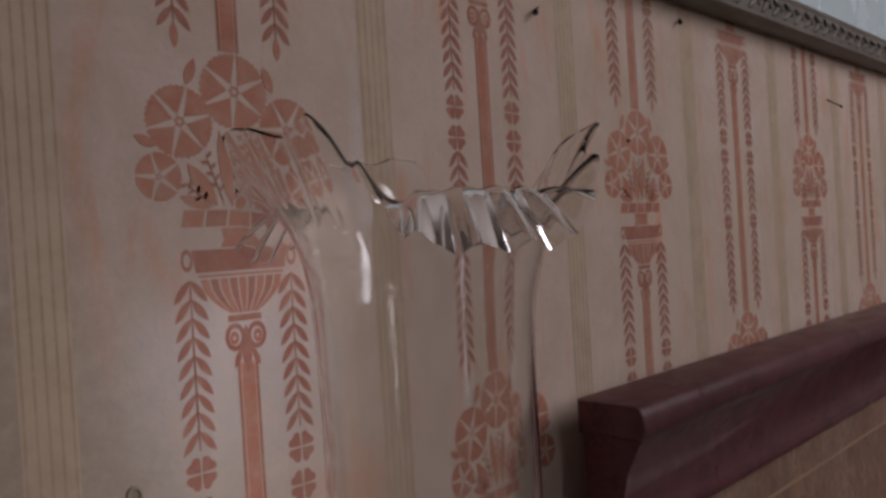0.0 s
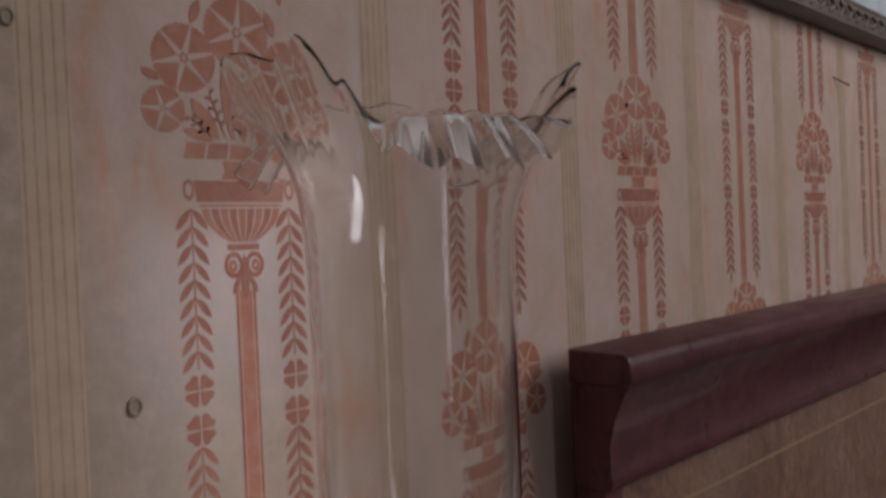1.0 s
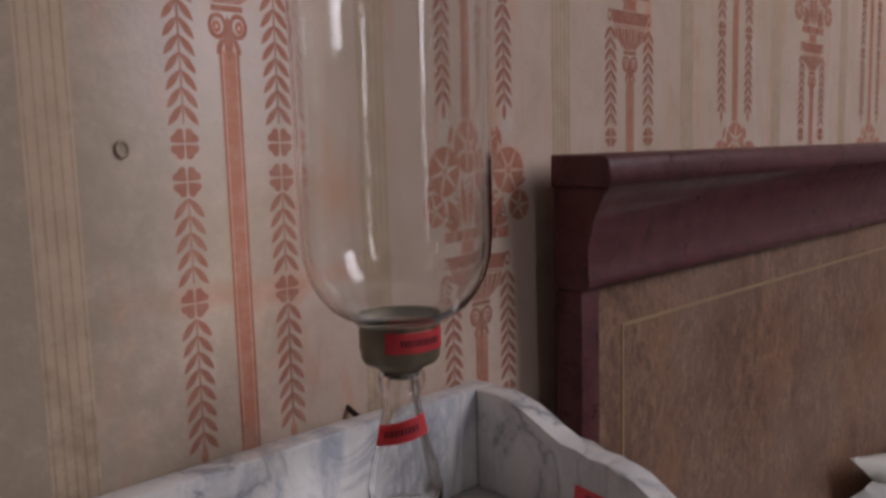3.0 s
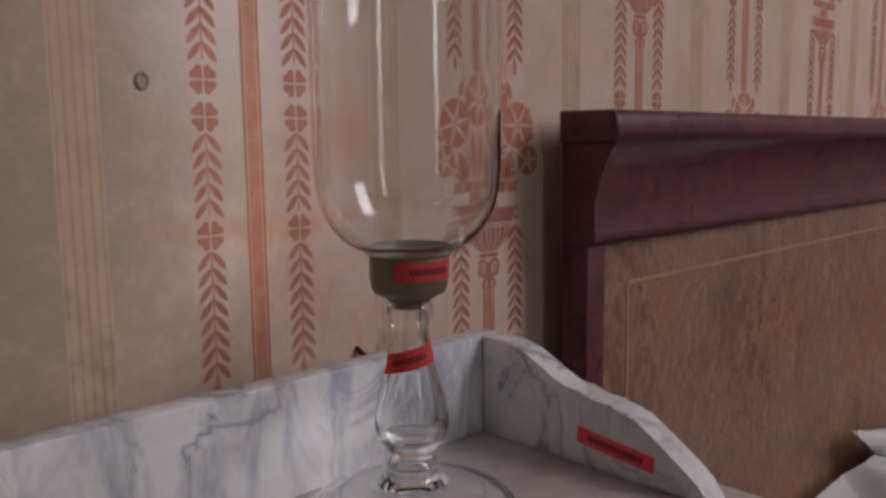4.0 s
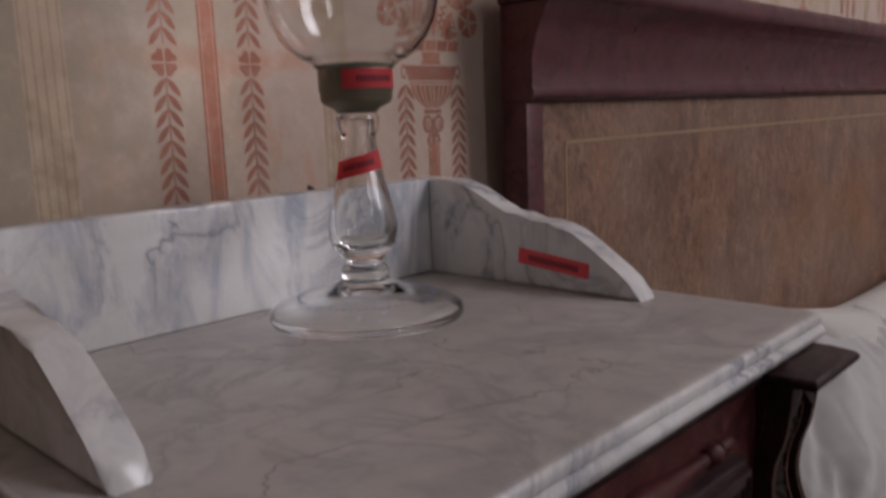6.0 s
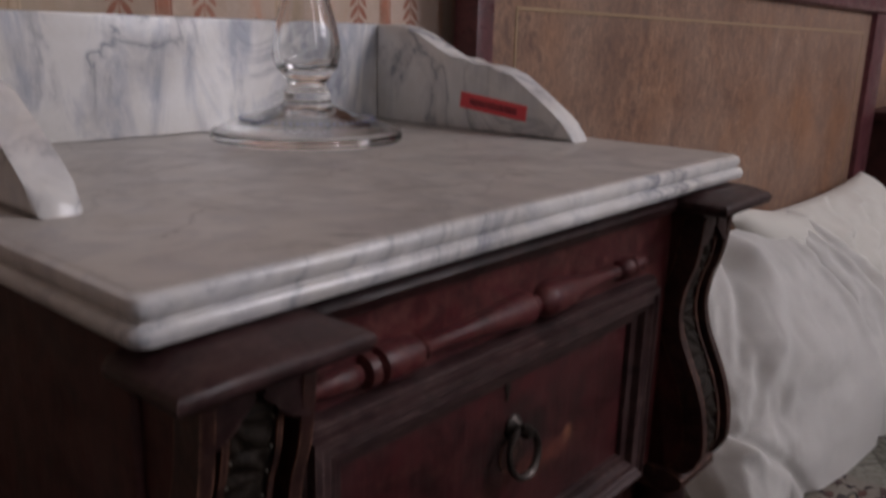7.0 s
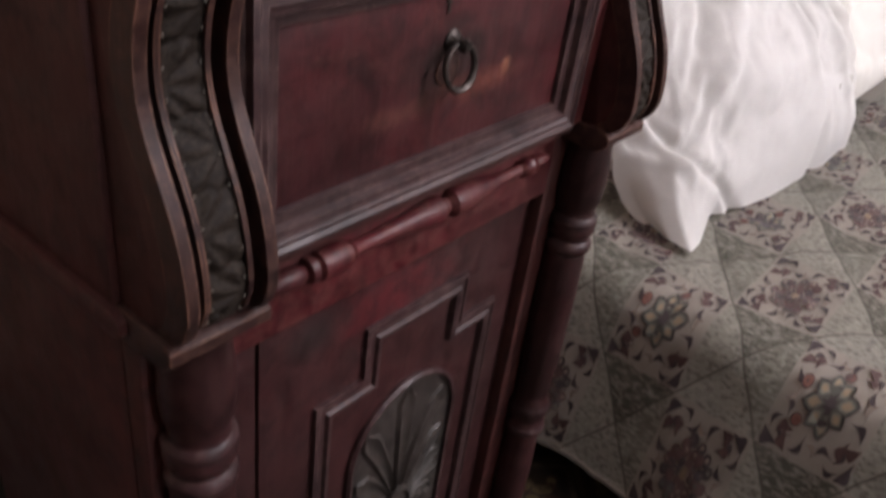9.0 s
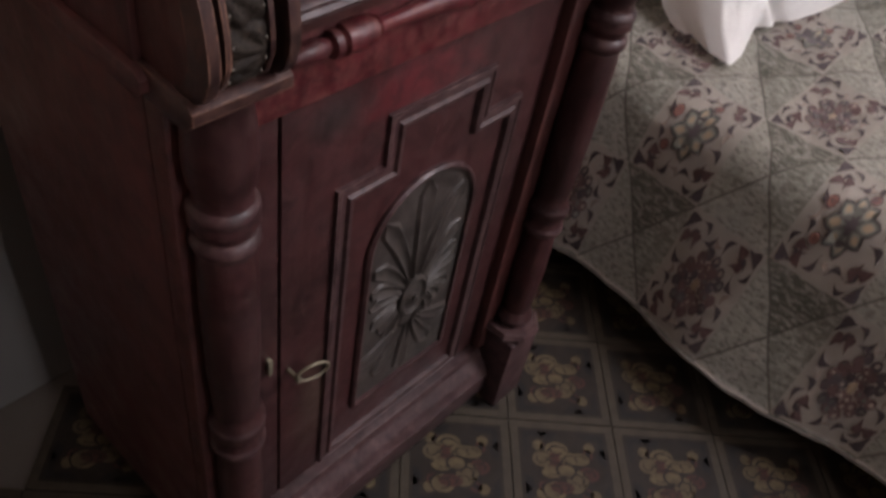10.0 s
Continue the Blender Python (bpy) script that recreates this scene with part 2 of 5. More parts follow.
def paper_material():
    k = Nodes("old_wallpaper")
    o = k.coord()
    x, y, z = k.split(o)
    base = k.mix(k.ramp(k.noise(o, 2.2, 4, 0.6), (0.35, 0.0), (0.7, 1.0)), (0.585, 0.455, 0.39), (0.53, 0.42, 0.325))
    blot = k.ramp(k.noise(o, 19, 7, 0.75, 0.4), (0.42, 0.0), (0.68, 0.75))
    base = k.mix(blot, base, (0.46, 0.36, 0.27))
    wash = k.ramp(k.noise(k.mapped(o, (5, 1, 1)), 8, 5, 0.7, 0.4), (0.54, 0.0), (0.72, 0.55))
    base = k.mix(wash, base, (0.60, 0.27, 0.15))
    bleach = k.ramp(k.noise(k.mapped(o, (6, 1, 1.6)), 5, 4, 0.6), (0.6, 0.0), (0.75, 0.4))
    base = k.mix(bleach, base, (0.62, 0.60, 0.58))
    drip = k.ramp(k.noise(k.mapped(o, (40, 1, 3)), 1.2, 4, 0.6), (0.62, 0.0), (0.8, 0.25))
    base = k.mix(drip, base, (0.42, 0.37, 0.26))
    wob = k.math("MULTIPLY", k.noise(o, 16, 5, 0.65), 0.05)

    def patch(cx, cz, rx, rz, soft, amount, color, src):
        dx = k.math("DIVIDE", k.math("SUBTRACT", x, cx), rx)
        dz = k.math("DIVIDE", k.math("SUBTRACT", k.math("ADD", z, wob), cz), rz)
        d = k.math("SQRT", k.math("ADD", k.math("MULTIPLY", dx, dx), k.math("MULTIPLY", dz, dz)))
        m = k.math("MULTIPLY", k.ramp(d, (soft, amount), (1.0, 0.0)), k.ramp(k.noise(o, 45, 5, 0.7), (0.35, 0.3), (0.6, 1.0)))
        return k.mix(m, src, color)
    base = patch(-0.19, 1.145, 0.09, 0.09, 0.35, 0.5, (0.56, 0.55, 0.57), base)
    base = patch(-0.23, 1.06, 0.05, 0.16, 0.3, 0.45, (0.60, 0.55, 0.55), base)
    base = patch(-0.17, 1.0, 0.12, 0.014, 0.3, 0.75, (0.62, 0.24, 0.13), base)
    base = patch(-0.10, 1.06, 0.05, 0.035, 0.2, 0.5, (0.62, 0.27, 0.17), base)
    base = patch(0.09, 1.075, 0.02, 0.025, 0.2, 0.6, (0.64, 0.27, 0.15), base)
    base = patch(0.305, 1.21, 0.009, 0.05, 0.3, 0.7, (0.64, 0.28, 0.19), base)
    # yellowed paper, darkened further to paint in the light's falloff to the left
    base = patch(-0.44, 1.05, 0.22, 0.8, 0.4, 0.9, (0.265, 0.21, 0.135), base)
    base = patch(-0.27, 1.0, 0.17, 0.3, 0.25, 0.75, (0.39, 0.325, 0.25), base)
    # greyed damp mark, deepened to put the lower left wall's shade into the paper
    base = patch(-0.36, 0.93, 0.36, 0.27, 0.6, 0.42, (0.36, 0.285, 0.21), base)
    f = k.noise(o, 240, 4, 0.6)
    spot = k.ramp(k.voronoi(o, 26), (0.02, 0.5), (0.05, 0.0))
    base = k.mix(k.math("MULTIPLY", spot, k.ramp(k.noise(o, 8, 2), (0.52, 0.0), (0.6, 1.0))), base, (0.5, 0.2, 0.1))
    fleck = k.ramp(k.noise(o, 110, 5, 0.75), (0.66, 0.0), (0.74, 0.55))
    base = k.mix(k.math("MULTIPLY", fleck, k.ramp(k.noise(o, 6, 3), (0.42, 0.0), (0.58, 1.0))), base, (0.66, 0.6, 0.56))
    rust = k.ramp(k.noise(k.mapped(o, (1, 1, 1), (0.4, 0.2, 0.9)), 80, 5, 0.75), (0.66, 0.0), (0.74, 0.5))
    base = k.mix(k.math("MULTIPLY", rust, k.ramp(k.noise(o, 5, 3), (0.45, 0.0), (0.6, 1.0))), base, (0.5, 0.2, 0.1))
    k.bump(k.math("ADD", f, k.math("MULTIPLY", k.noise(o, 35, 4), 1.6)), 0.26, 0.0012)
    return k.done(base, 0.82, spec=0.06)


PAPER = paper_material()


def print_material(name, color, fade):
    k = Nodes(name)
    o = k.coord()
    wear = k.ramp(k.noise(o, 70, 6, 0.75), (0.45, fade * 0.3), (0.72, fade))
    soft = k.ramp(k.noise(o, 6, 3), (0.4, 0.0), (0.7, fade * 0.7))
    col = k.mix(wear, color, (0.56, 0.45, 0.36))
    col = k.mix(soft, col, (0.55, 0.38, 0.28))
    # mottled dirt; its increase downwards paints the lower wall's shading into the print
    dirt_shade = k.ramp(k.noise(o, 26, 6, 0.75), (0.44, 0.0), (0.66, 0.55))
    low = k.ramp(k.split(o)[2], (0.9, 1.0), (1.3, 0.35))
    col = k.mix(k.math("MULTIPLY", dirt_shade, low), col, (0.2, 0.125, 0.085))
    k.bump(k.noise(o, 240, 4), 0.15, 0.001)
    return k.done(col, 0.75, spec=0.15)


PRINT = print_material("terracotta_print", (0.40, 0.13, 0.075), 0.45)
PRINT_DARK = print_material("brown_red_print", (0.31, 0.095, 0.06), 0.4)
PRINT_PALE = print_material("pale_pink_print", (0.56, 0.25, 0.16), 0.5)
PRINT_LINE = print_material("brown_line_print", (0.34, 0.25, 0.15), 0.7)
PRINT_BAND = print_material("buff_band_print", (0.50, 0.385, 0.27), 0.4)


def glass_material():
    k = Nodes("clear_old_glass")
    k.bump(k.noise(k.mapped(k.coord(), (1, 1, 0.35)), 45, 2), 0.1, 0.0012)
    k.b.inputs["Transmission Weight"].default_value = 1.0
    k.b.inputs["IOR"].default_value = 1.48
    return k.done((0.955, 0.96, 0.955), 0.02)


GLASS = glass_material()
ETCH = plain("etched_blue_line", (0.2, 0.22, 0.34), 0.5, 0.0, 0.2, 100)


def cloth_material(name, color, weave=900):
    k = Nodes(name)
    o = k.coord()
    f = k.noise(o, weave, 3)
    c = k.noise(o, 28, 5, 0.65, 0.5)
    col = k.mix(k.ramp(k.noise(o, 9, 4), (0.4, 0.0), (0.75, 0.3)), color, tuple(a * 0.84 for a in color))
    k.bump(k.math("ADD", k.math("MULTIPLY", f, 0.25), c), 0.16, 0.004)
    k.b.inputs["Sheen Weight"].default_value = 0.15
    return k.done(col, 0.85, spec=0.2)


LINEN = cloth_material("white_linen", (0.88, 0.865, 0.83))
PILLOWCASE = cloth_material("cream_pillowcase", (0.60, 0.58, 0.525))
MATTRESS = cloth_material("mattress_ticking", (0.15, 0.135, 0.115))


def quilt_material():
    """Printed quilt: flower patches in a chequer with leafy grey-green patches cut by diagonal seams. UV is in patches."""
    k = Nodes("patchwork_quilt_print")
    uv = k.coord(True)
    x, y, z = k.split(uv)
    fx, fy = k.math("FLOOR", x), k.math("FLOOR", y)
    odd = k.math("MODULO", k.math("ADD", k.math("ADD", fx, fy), 200.0), 2.0)
    lx = k.math("SUBTRACT", k.math("SUBTRACT", x, fx), 0.5)
    ly = k.math("SUBTRACT", k.math("SUBTRACT", y, fy), 0.5)
    ax, ay = k.math("ABSOLUTE", lx), k.math("ABSOLUTE", ly)
    col_f = k.mix(k.noise(k.mapped(uv, (6, 6, 6)), 2.0, 4), (0.40, 0.36, 0.305), (0.52, 0.475, 0.41))
    # leafy patch: four triangles in two greys
    tri = k.math("GREATER_THAN", ax, ay)
    side = k.math("GREATER_THAN", k.math("ADD", lx, ly), 0.0)
    tone = k.mix(tri, k.mix(side, (0.28, 0.275, 0.225), (0.40, 0.385, 0.32)), k.mix(side, (0.42, 0.405, 0.345), (0.15, 0.145, 0.115)))
    leaf = k.noise(k.mapped(uv, (26, 7, 10), (0, 0, 0.35)), 1.0, 4, 0.65, 0.6)
    col_g = k.mix(k.ramp(leaf, (0.45, 0.0), (0.58, 0.6)), tone, (0.58, 0.55, 0.47))
    col_g = k.mix(k.ramp(k.noise(k.mapped(uv, (30, 9, 10)), 1.2, 3), (0.5, 0.0), (0.62, 0.65)), col_g, (0.13, 0.125, 0.1))
    seam = k.ramp(k.math("ABSOLUTE", k.math("SUBTRACT", ax, ay)), (0.008, 0.85), (0.024, 0.0))
    col_g = k.mix(seam, col_g, (0.13, 0.12, 0.1))
    col = k.mix(odd, col_g, col_f)
    col = k.mix(k.ramp(k.noise(uv, 1.1, 3), (0.4, 0.0), (0.8, 0.25)), col, (0.2, 0.19, 0.15))
    k.bump(k.math("ADD", k.noise(uv, 160, 2), k.math("MULTIPLY", k.noise(uv, 5, 4), 2.0)), 0.3, 0.003)
    return k.done(col, 0.8, spec=0.2)


QUILT = quilt_material()
QUILT_INKS = [cloth_material(n, c) for n, c in (("ink_dark", (0.055, 0.042, 0.042)), ("ink_plum", (0.085, 0.050, 0.045)), ("ink_taupe", (0.26, 0.215, 0.175)), ("ink_green", (0.085, 0.085, 0.07)), ("ink_sage", (0.16, 0.155, 0.125)), ("ink_tan", (0.25, 0.19, 0.125)), ("ink_rust", (0.21, 0.095, 0.07)))]


def tile_material(name, color, shade):
    k = Nodes(name)
    o = k.coord()
    col = k.mix(k.ramp(k.noise(o, 60, 5, 0.7), (0.35, 0.0), (0.7, 1.0)), color, shade)
    col = k.mix(k.ramp(k.noise(o, 22, 5), (0.45, 0.0), (0.8, 0.5)), col, (0.03, 0.024, 0.019))
    col = k.mix(k.math("MULTIPLY", k.rand(), 0.35), col, shade)
    k.bump(k.noise(o, 150, 3), 0.1, 0.001)
    return k.done(col, k.ramp(k.noise(o, 40, 4), (0.3, 0.5), (0.7, 0.75)), spec=0.25)


TILE = 0.125
TILES = [tile_material(n, c, d) for n, c, d in (
    ("tile_brown", (0.017, 0.012, 0.008), (0.011, 0.008, 0.006)), ("tile_band", (0.048, 0.038, 0.025), (0.028, 0.022, 0.015)),
    ("tile_black", (0.007, 0.006, 0.006), (0.010, 0.008, 0.007)), ("tile_cream", (0.092, 0.069, 0.034), (0.050, 0.037, 0.020)),
    ("tile_red", (0.050, 0.018, 0.013), (0.030, 0.013, 0.010)), ("tile_line", (0.009, 0.007, 0.006), (0.014, 0.010, 0.008)))]


# ---- building helpers ----
def thing(name, base, label, category, group="", kind=""):
    ob = new(name)
    ob.location = base
    ob.empty_display_size = 0.1
    return tagged(ob, label, category, group, kind)


def mesh_of(name, bm, material, smooth=38):
    me = bpy.data.meshes.new(name)
    bmesh.ops.recalc_face_normals(bm, faces=bm.faces[:])
    bm.to_mesh(me)
    bm.free()
    for m in (material if isinstance(material, (list, tuple)) else [material]):
        me.materials.append(m)
    if smooth:
        for p in me.polygons:
            p.use_smooth = True
        me.set_sharp_from_angle(angle=radians(smooth))
    return me


def part(name, bm, material, parent=None, label="", smooth=38):
    """One mesh object in world coordinates, under a thing (an empty or a mesh) or at top level."""
    ob = new(name, mesh_of(name, bm, material, smooth))
    if parent is not None:
        ob.parent = parent
        if parent.data is None:
            ob.matrix_parent_inverse = Matrix.Translation(-parent.location)
    if label:
        ob["label"] = label
    return ob


def box(bm, x0, x1, y0, y1, z0, z1, bevel=0.0, segments=2):
    made = bmesh.ops.create_cube(bm, size=1.0, matrix=Matrix.Translation(((x0 + x1) / 2, (y0 + y1) / 2, (z0 + z1) / 2)) @ Matrix.Diagonal((x1 - x0, y1 - y0, z1 - z0, 1)))
    if bevel:
        vs = set(made["verts"])
        es = [e for e in bm.edges if e.verts[0] in vs and e.verts[1] in vs]
        bmesh.ops.bevel(bm, geom=es, offset=bevel, segments=segments, profile=0.5, affect="EDGES")
    return bm


def solid(x0, x1, y0, y1, z0, z1, bevel=0.0, segments=2):
    return box(bmesh.new(), x0, x1, y0, y1, z0, z1, bevel, segments)


def lathe(bm, profile, m, segments=32, caps=True):
    """Turns (radius, height) pairs round the local z axis, placed by m."""
    rings = []
    for r, h in profile:
        if r < 1e-6:
            rings.append([bm.verts.new(m @ Vector((0, 0, h)))])
        else:
            rings.append([bm.verts.new(m @ Vector((r * math.cos(a), r * math.sin(a), h))) for a in (2 * math.pi * i / segments for i in range(segments))])
    for a, b in zip(rings, rings[1:]):
        for i in range(segments):
            j = (i + 1) % segments
            f = [a[i % len(a)], a[j % len(a)], b[j % len(b)], b[i % len(b)]]
            f = list(dict.fromkeys(f))
            if len(f) > 2:
                bm.faces.new(f)
    if caps:
        for ring in (rings[0], rings[-1]):
            if len(ring) > 2:
                bm.faces.new(ring)
    return bm


def prism(bm, outline, axis, lo, hi, bevel=0.0):
    """A flat outline of (a, b) pairs, pushed along an axis from lo to hi. axis 'x': (y, z); 'y': (x, z); 'z': (x, y)."""
    def at(a, b, c):
        return {"x": (c, a, b), "y": (a, c, b), "z": (a, b, c)}[axis]
    low = [bm.verts.new(at(a, b, lo)) for a, b in outline]
    high = [bm.verts.new(at(a, b, hi)) for a, b in outline]
    n = len(outline)
    faces = [bm.faces.new(low[::-1]), bm.faces.new(high)]
    for i in range(n):
        faces.append(bm.faces.new((low[i], low[(i + 1) % n], high[(i + 1) % n], high[i])))
    if bevel:
        es = list({e for f in faces[:2] for e in f.edges})
        bmesh.ops.bevel(bm, geom=es, offset=bevel, segments=2, profile=0.5, affect="EDGES")
    return bm


def sweep(bm, path, section, closed=True, up=Vector((0, -1, 0))):
    """Carries a section of (across, out) pairs round a path in an upright plane that faces -y, with mitred corners."""
    pts = [Vector(p) for p in path]
    n = len(pts)
    rings = []
    for i in range(n):
        a = pts[(i - 1) % n] if (closed or i > 0) else pts[i]
        b = pts[(i + 1) % n] if (closed or i < n - 1) else pts[i]
        d1 = (pts[i] - a).normalized() if (pts[i] - a).length > 1e-9 else (b - pts[i]).normalized()
        d2 = (b - pts[i]).normalized() if (b - pts[i]).length > 1e-9 else d1
        n1, n2 = d1.cross(up), d2.cross(up)
        mit = (n1 + n2) / max(0.2, 1 + n1.dot(n2))
        rings.append([bm.verts.new(pts[i] + mit * s + up * o) for s, o in section])
    count = n if closed else n - 1
    for i in range(count):
        a, b = rings[i], rings[(i + 1) % n]
        for j in range(len(section) - 1):
            bm.faces.new((a[j], a[j + 1], b[j + 1], b[j]))
        bm.faces.new((a[-1], a[0], b[0], b[-1]))
    if not closed:
        bm.faces.new(rings[0])
        bm.faces.new(rings[-1][::-1])
    return bm


def fbm(x, y, z=0.0):
    return noise.fractal(Vector((x, y, z)), 1.0, 2.0, 4)


# ---- the room ----
X0, X1, Y0, Z1 = ROOM
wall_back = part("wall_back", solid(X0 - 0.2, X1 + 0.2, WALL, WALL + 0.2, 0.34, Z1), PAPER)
tagged(wall_back, "beige wallpapered wall with terracotta flower-urn columns, stained and faded, shade painted in at lower left", "wall", kind="structure")
dado = part("dado", solid(X0 - 0.2, X1 + 0.2, WALL, WALL + 0.2, 0, 0.34), GREY_PAINT)
tagged(dado, "bare grey painted strip of wall along the floor", "wall", kind="structure")
ceiling = part("ceiling", solid(X0 - 0.2, X1 + 0.2, Y0 - 0.2, WALL + 0.2, Z1, Z1 + 0.15), CEILING)
tagged(ceiling, "plain off-white painted ceiling", "ceiling", kind="structure")
floor = part("floor", solid(X0 - 0.2, X1 + 0.2, Y0 - 0.2, WALL + 0.2, -0.2, -0.004), plain("grout", (0.1, 0.085, 0.07), 0.8))
tagged(floor, "dark floor of small brown and cream patterned tiles", "floor", kind="structure")
wall_left = part("wall_left", solid(X0 - 0.2, X0, Y0 - 0.2, WALL, 0, Z1), PLASTER)
tagged(wall_left, "plain aged plaster wall", "wall", kind="structure")


def pierced_wall(name, along, fixed, thick, a0, a1, holes):
    bm = bmesh.new()

    def piece(p0, p1, z0, z1):
        if along == "x":
            box(bm, p0, p1, fixed - thick, fixed, z0, z1)
        else:
            box(bm, fixed, fixed + thick, p0, p1, z0, z1)
    p = a0
    for c, w, sill, head in holes:
        piece(p, c - w / 2, 0, Z1)
        piece(c - w / 2, c + w / 2, 0, sill)
        piece(c - w / 2, c + w / 2, head, Z1)
        p = c + w / 2
    piece(p, a1, 0, Z1)
    return tagged(part(name, bm, PLASTER), "plain aged plaster wall with tall window openings", "wall", kind="structure")


pierced_wall("wall_front", "x", Y0, 0.2, X0, X1, WINDOWS)
wall_right = part("wall_right", solid(X1, X1 + 0.2, Y0 - 0.2, WALL, 0, Z1), PLASTER)
tagged(wall_right, "plain aged plaster wall", "wall", kind="structure")


def window(name, along, c, w, fixed, sill, head):
    th = thing(name, (c, fixed, sill) if along == "x" else (fixed, c, sill), "tall white-painted casement window with glazing bars", "window", kind="structure")
    bm = bmesh.new()

    def bar(a0, a1, z0, z1, d=0.03):
        if along == "x":
            box(bm, a0, a1, fixed - 0.1 - d, fixed - 0.1 + d, z0, z1, 0.004)
        else:
            box(bm, fixed + 0.1 - d, fixed + 0.1 + d, a0, a1, z0, z1, 0.004)
    lo, hi = c - w / 2, c + w / 2
    for a0, a1, z0, z1 in ((lo, lo + 0.06, sill, head), (hi - 0.06, hi, sill, head), (c - 0.035, c + 0.035, sill, head)):
        bar(a0, a1, z0, z1)
    for z in (sill, head - 0.06):
        bar(lo, hi, z, z + 0.06, 0.028)
    for i in (1, 2):
        z = sill + (head - sill) * i / 3
        bar(lo, hi, z - 0.012, z + 0.012, 0.018)
    part("window_frame", bm, WHITE_PAINT, th)


for i, (wx, ww, sill, head) in enumerate(WINDOWS):
    window(f"window_{i + 1}", "x", wx, ww, Y0, sill, head)
outside = part("ground", solid(-40, 40, -40, 40, -0.6, -0.4), plain("yard", (0.2, 0.19, 0.16), 0.9))
tagged(outside, "pale earth yard outside the windows", "ground", kind="structure")


# wallpaper print: drawn once for a column, laid a hair proud of the paper
class Print:
    def __init__(self):
        self.v, self.f, self.m, self.h = [], [], [], []

    lift = 0

    def poly(self, pts, mat=0):
        self.h.append(self.lift)
        i = len(self.v)
        self.v += [(p[0], p[1]) for p in pts]
        self.f.append(tuple(range(i, i + len(pts))))
        self.m.append(mat)

    def leaf(self, x0, z0, x1, z1, w, mat=0, n=5):
        d = Vector((x1 - x0, z1 - z0))
        s = Vector((-d.y, d.x)).normalized() * w
        o = Vector((x0, z0))
        left = [o + d * t + s * math.sin(math.pi * t) ** 0.8 for t in (i / n for i in range(1, n))]
        right = [o + d * t - s * math.sin(math.pi * t) ** 0.8 for t in (i / n for i in range(n - 1, 0, -1))]
        self.poly([o, *left, o + d, *right], mat)

    def rect(self, x0, x1, z0, z1, mat=0):
        self.poly([(x0, z0), (x1, z0), (x1, z1), (x0, z1)], mat)

    def flower(self, cx, cz, r, petals, turn, mat=0):
        for p in range(petals):
            a0 = turn + 2 * math.pi * p / petals
            a1 = a0 + 2 * math.pi / petals
            gap = 0.00055
            pts = []
            for rr, a in ((r * 0.2, a0), ):
                pts.append((cx + rr * math.cos((a0 + a1) / 2), cz + rr * math.sin((a0 + a1) / 2)))
            steps = 11
            for i in range(steps + 1):
                a = a0 + gap / r + (a1 - a0 - 2 * gap / r) * i / steps
                rr = r * (1.0 if i % 2 else 0.945)
                pts.append((cx + rr * math.cos(a), cz + rr * math.sin(a)))
            self.poly(pts, mat)
            am = (a0 + a1) / 2
            self.leaf(cx + r * 0.05 * math.cos(am), cz + r * 0.05 * math.sin(am), cx + r * 0.17 * math.cos(am), cz + r * 0.17 * math.sin(am), r * 0.05, mat)

    def clover(self, cx, cz, r, mat=0):
        """Four heart-shaped petals round a thin cross."""
        for q in range(4):
            mid = math.pi / 4 + q * math.pi / 2
            pts = [(cx + 0.07 * r * math.cos(mid), cz + 0.07 * r * math.sin(mid))]
            for i in range(9):
                t = i / 4 - 1
                rr = r * (1.22 - 0.22 * (1 - abs(t)) ** 1.5 - 0.28 * abs(t) ** 4)
                pts.append((cx + rr * math.cos(mid + t * 0.68), cz + rr * math.sin(mid + t * 0.68)))
            self.poly(pts, mat)

    def ring(self, cx, cz, rx, rz, share, mat=0, a0=0.0, a1=6.2832, n=14):
        for i in range(n):
            p, q = a0 + (a1 - a0) * i / n, a0 + (a1 - a0) * (i + 1) / n
            self.poly([(cx + rx * math.cos(p), cz + rz * math.sin(p)), (cx + rx * math.cos(q), cz + rz * math.sin(q)),
                       (cx + rx * share * math.cos(q), cz + rz * share * math.sin(q)), (cx + rx * share * math.cos(p), cz + rz * share * math.sin(p))], mat)

    def sprig(self, x0, z0, x1, z1, n, mat=1):
        """A thin stem set with small buds by turns."""
        self.leaf(x0, z0, x1, z1, 0.0007, mat)
        dx, dz = (x1 - x0), (z1 - z0)
        d = math.hypot(dx, dz)
        for i in range(n):
            t = 0.3 + 0.7 * i / n
            side = 1 if i % 2 else -1
            bx, bz = x0 + dx * t, z0 + dz * t
            self.leaf(bx, bz, bx + (dx * 0.6 - side * dz) / d * 0.0042, bz + (dz * 0.6 + side * dx) / d * 0.0042, 0.0012, mat)


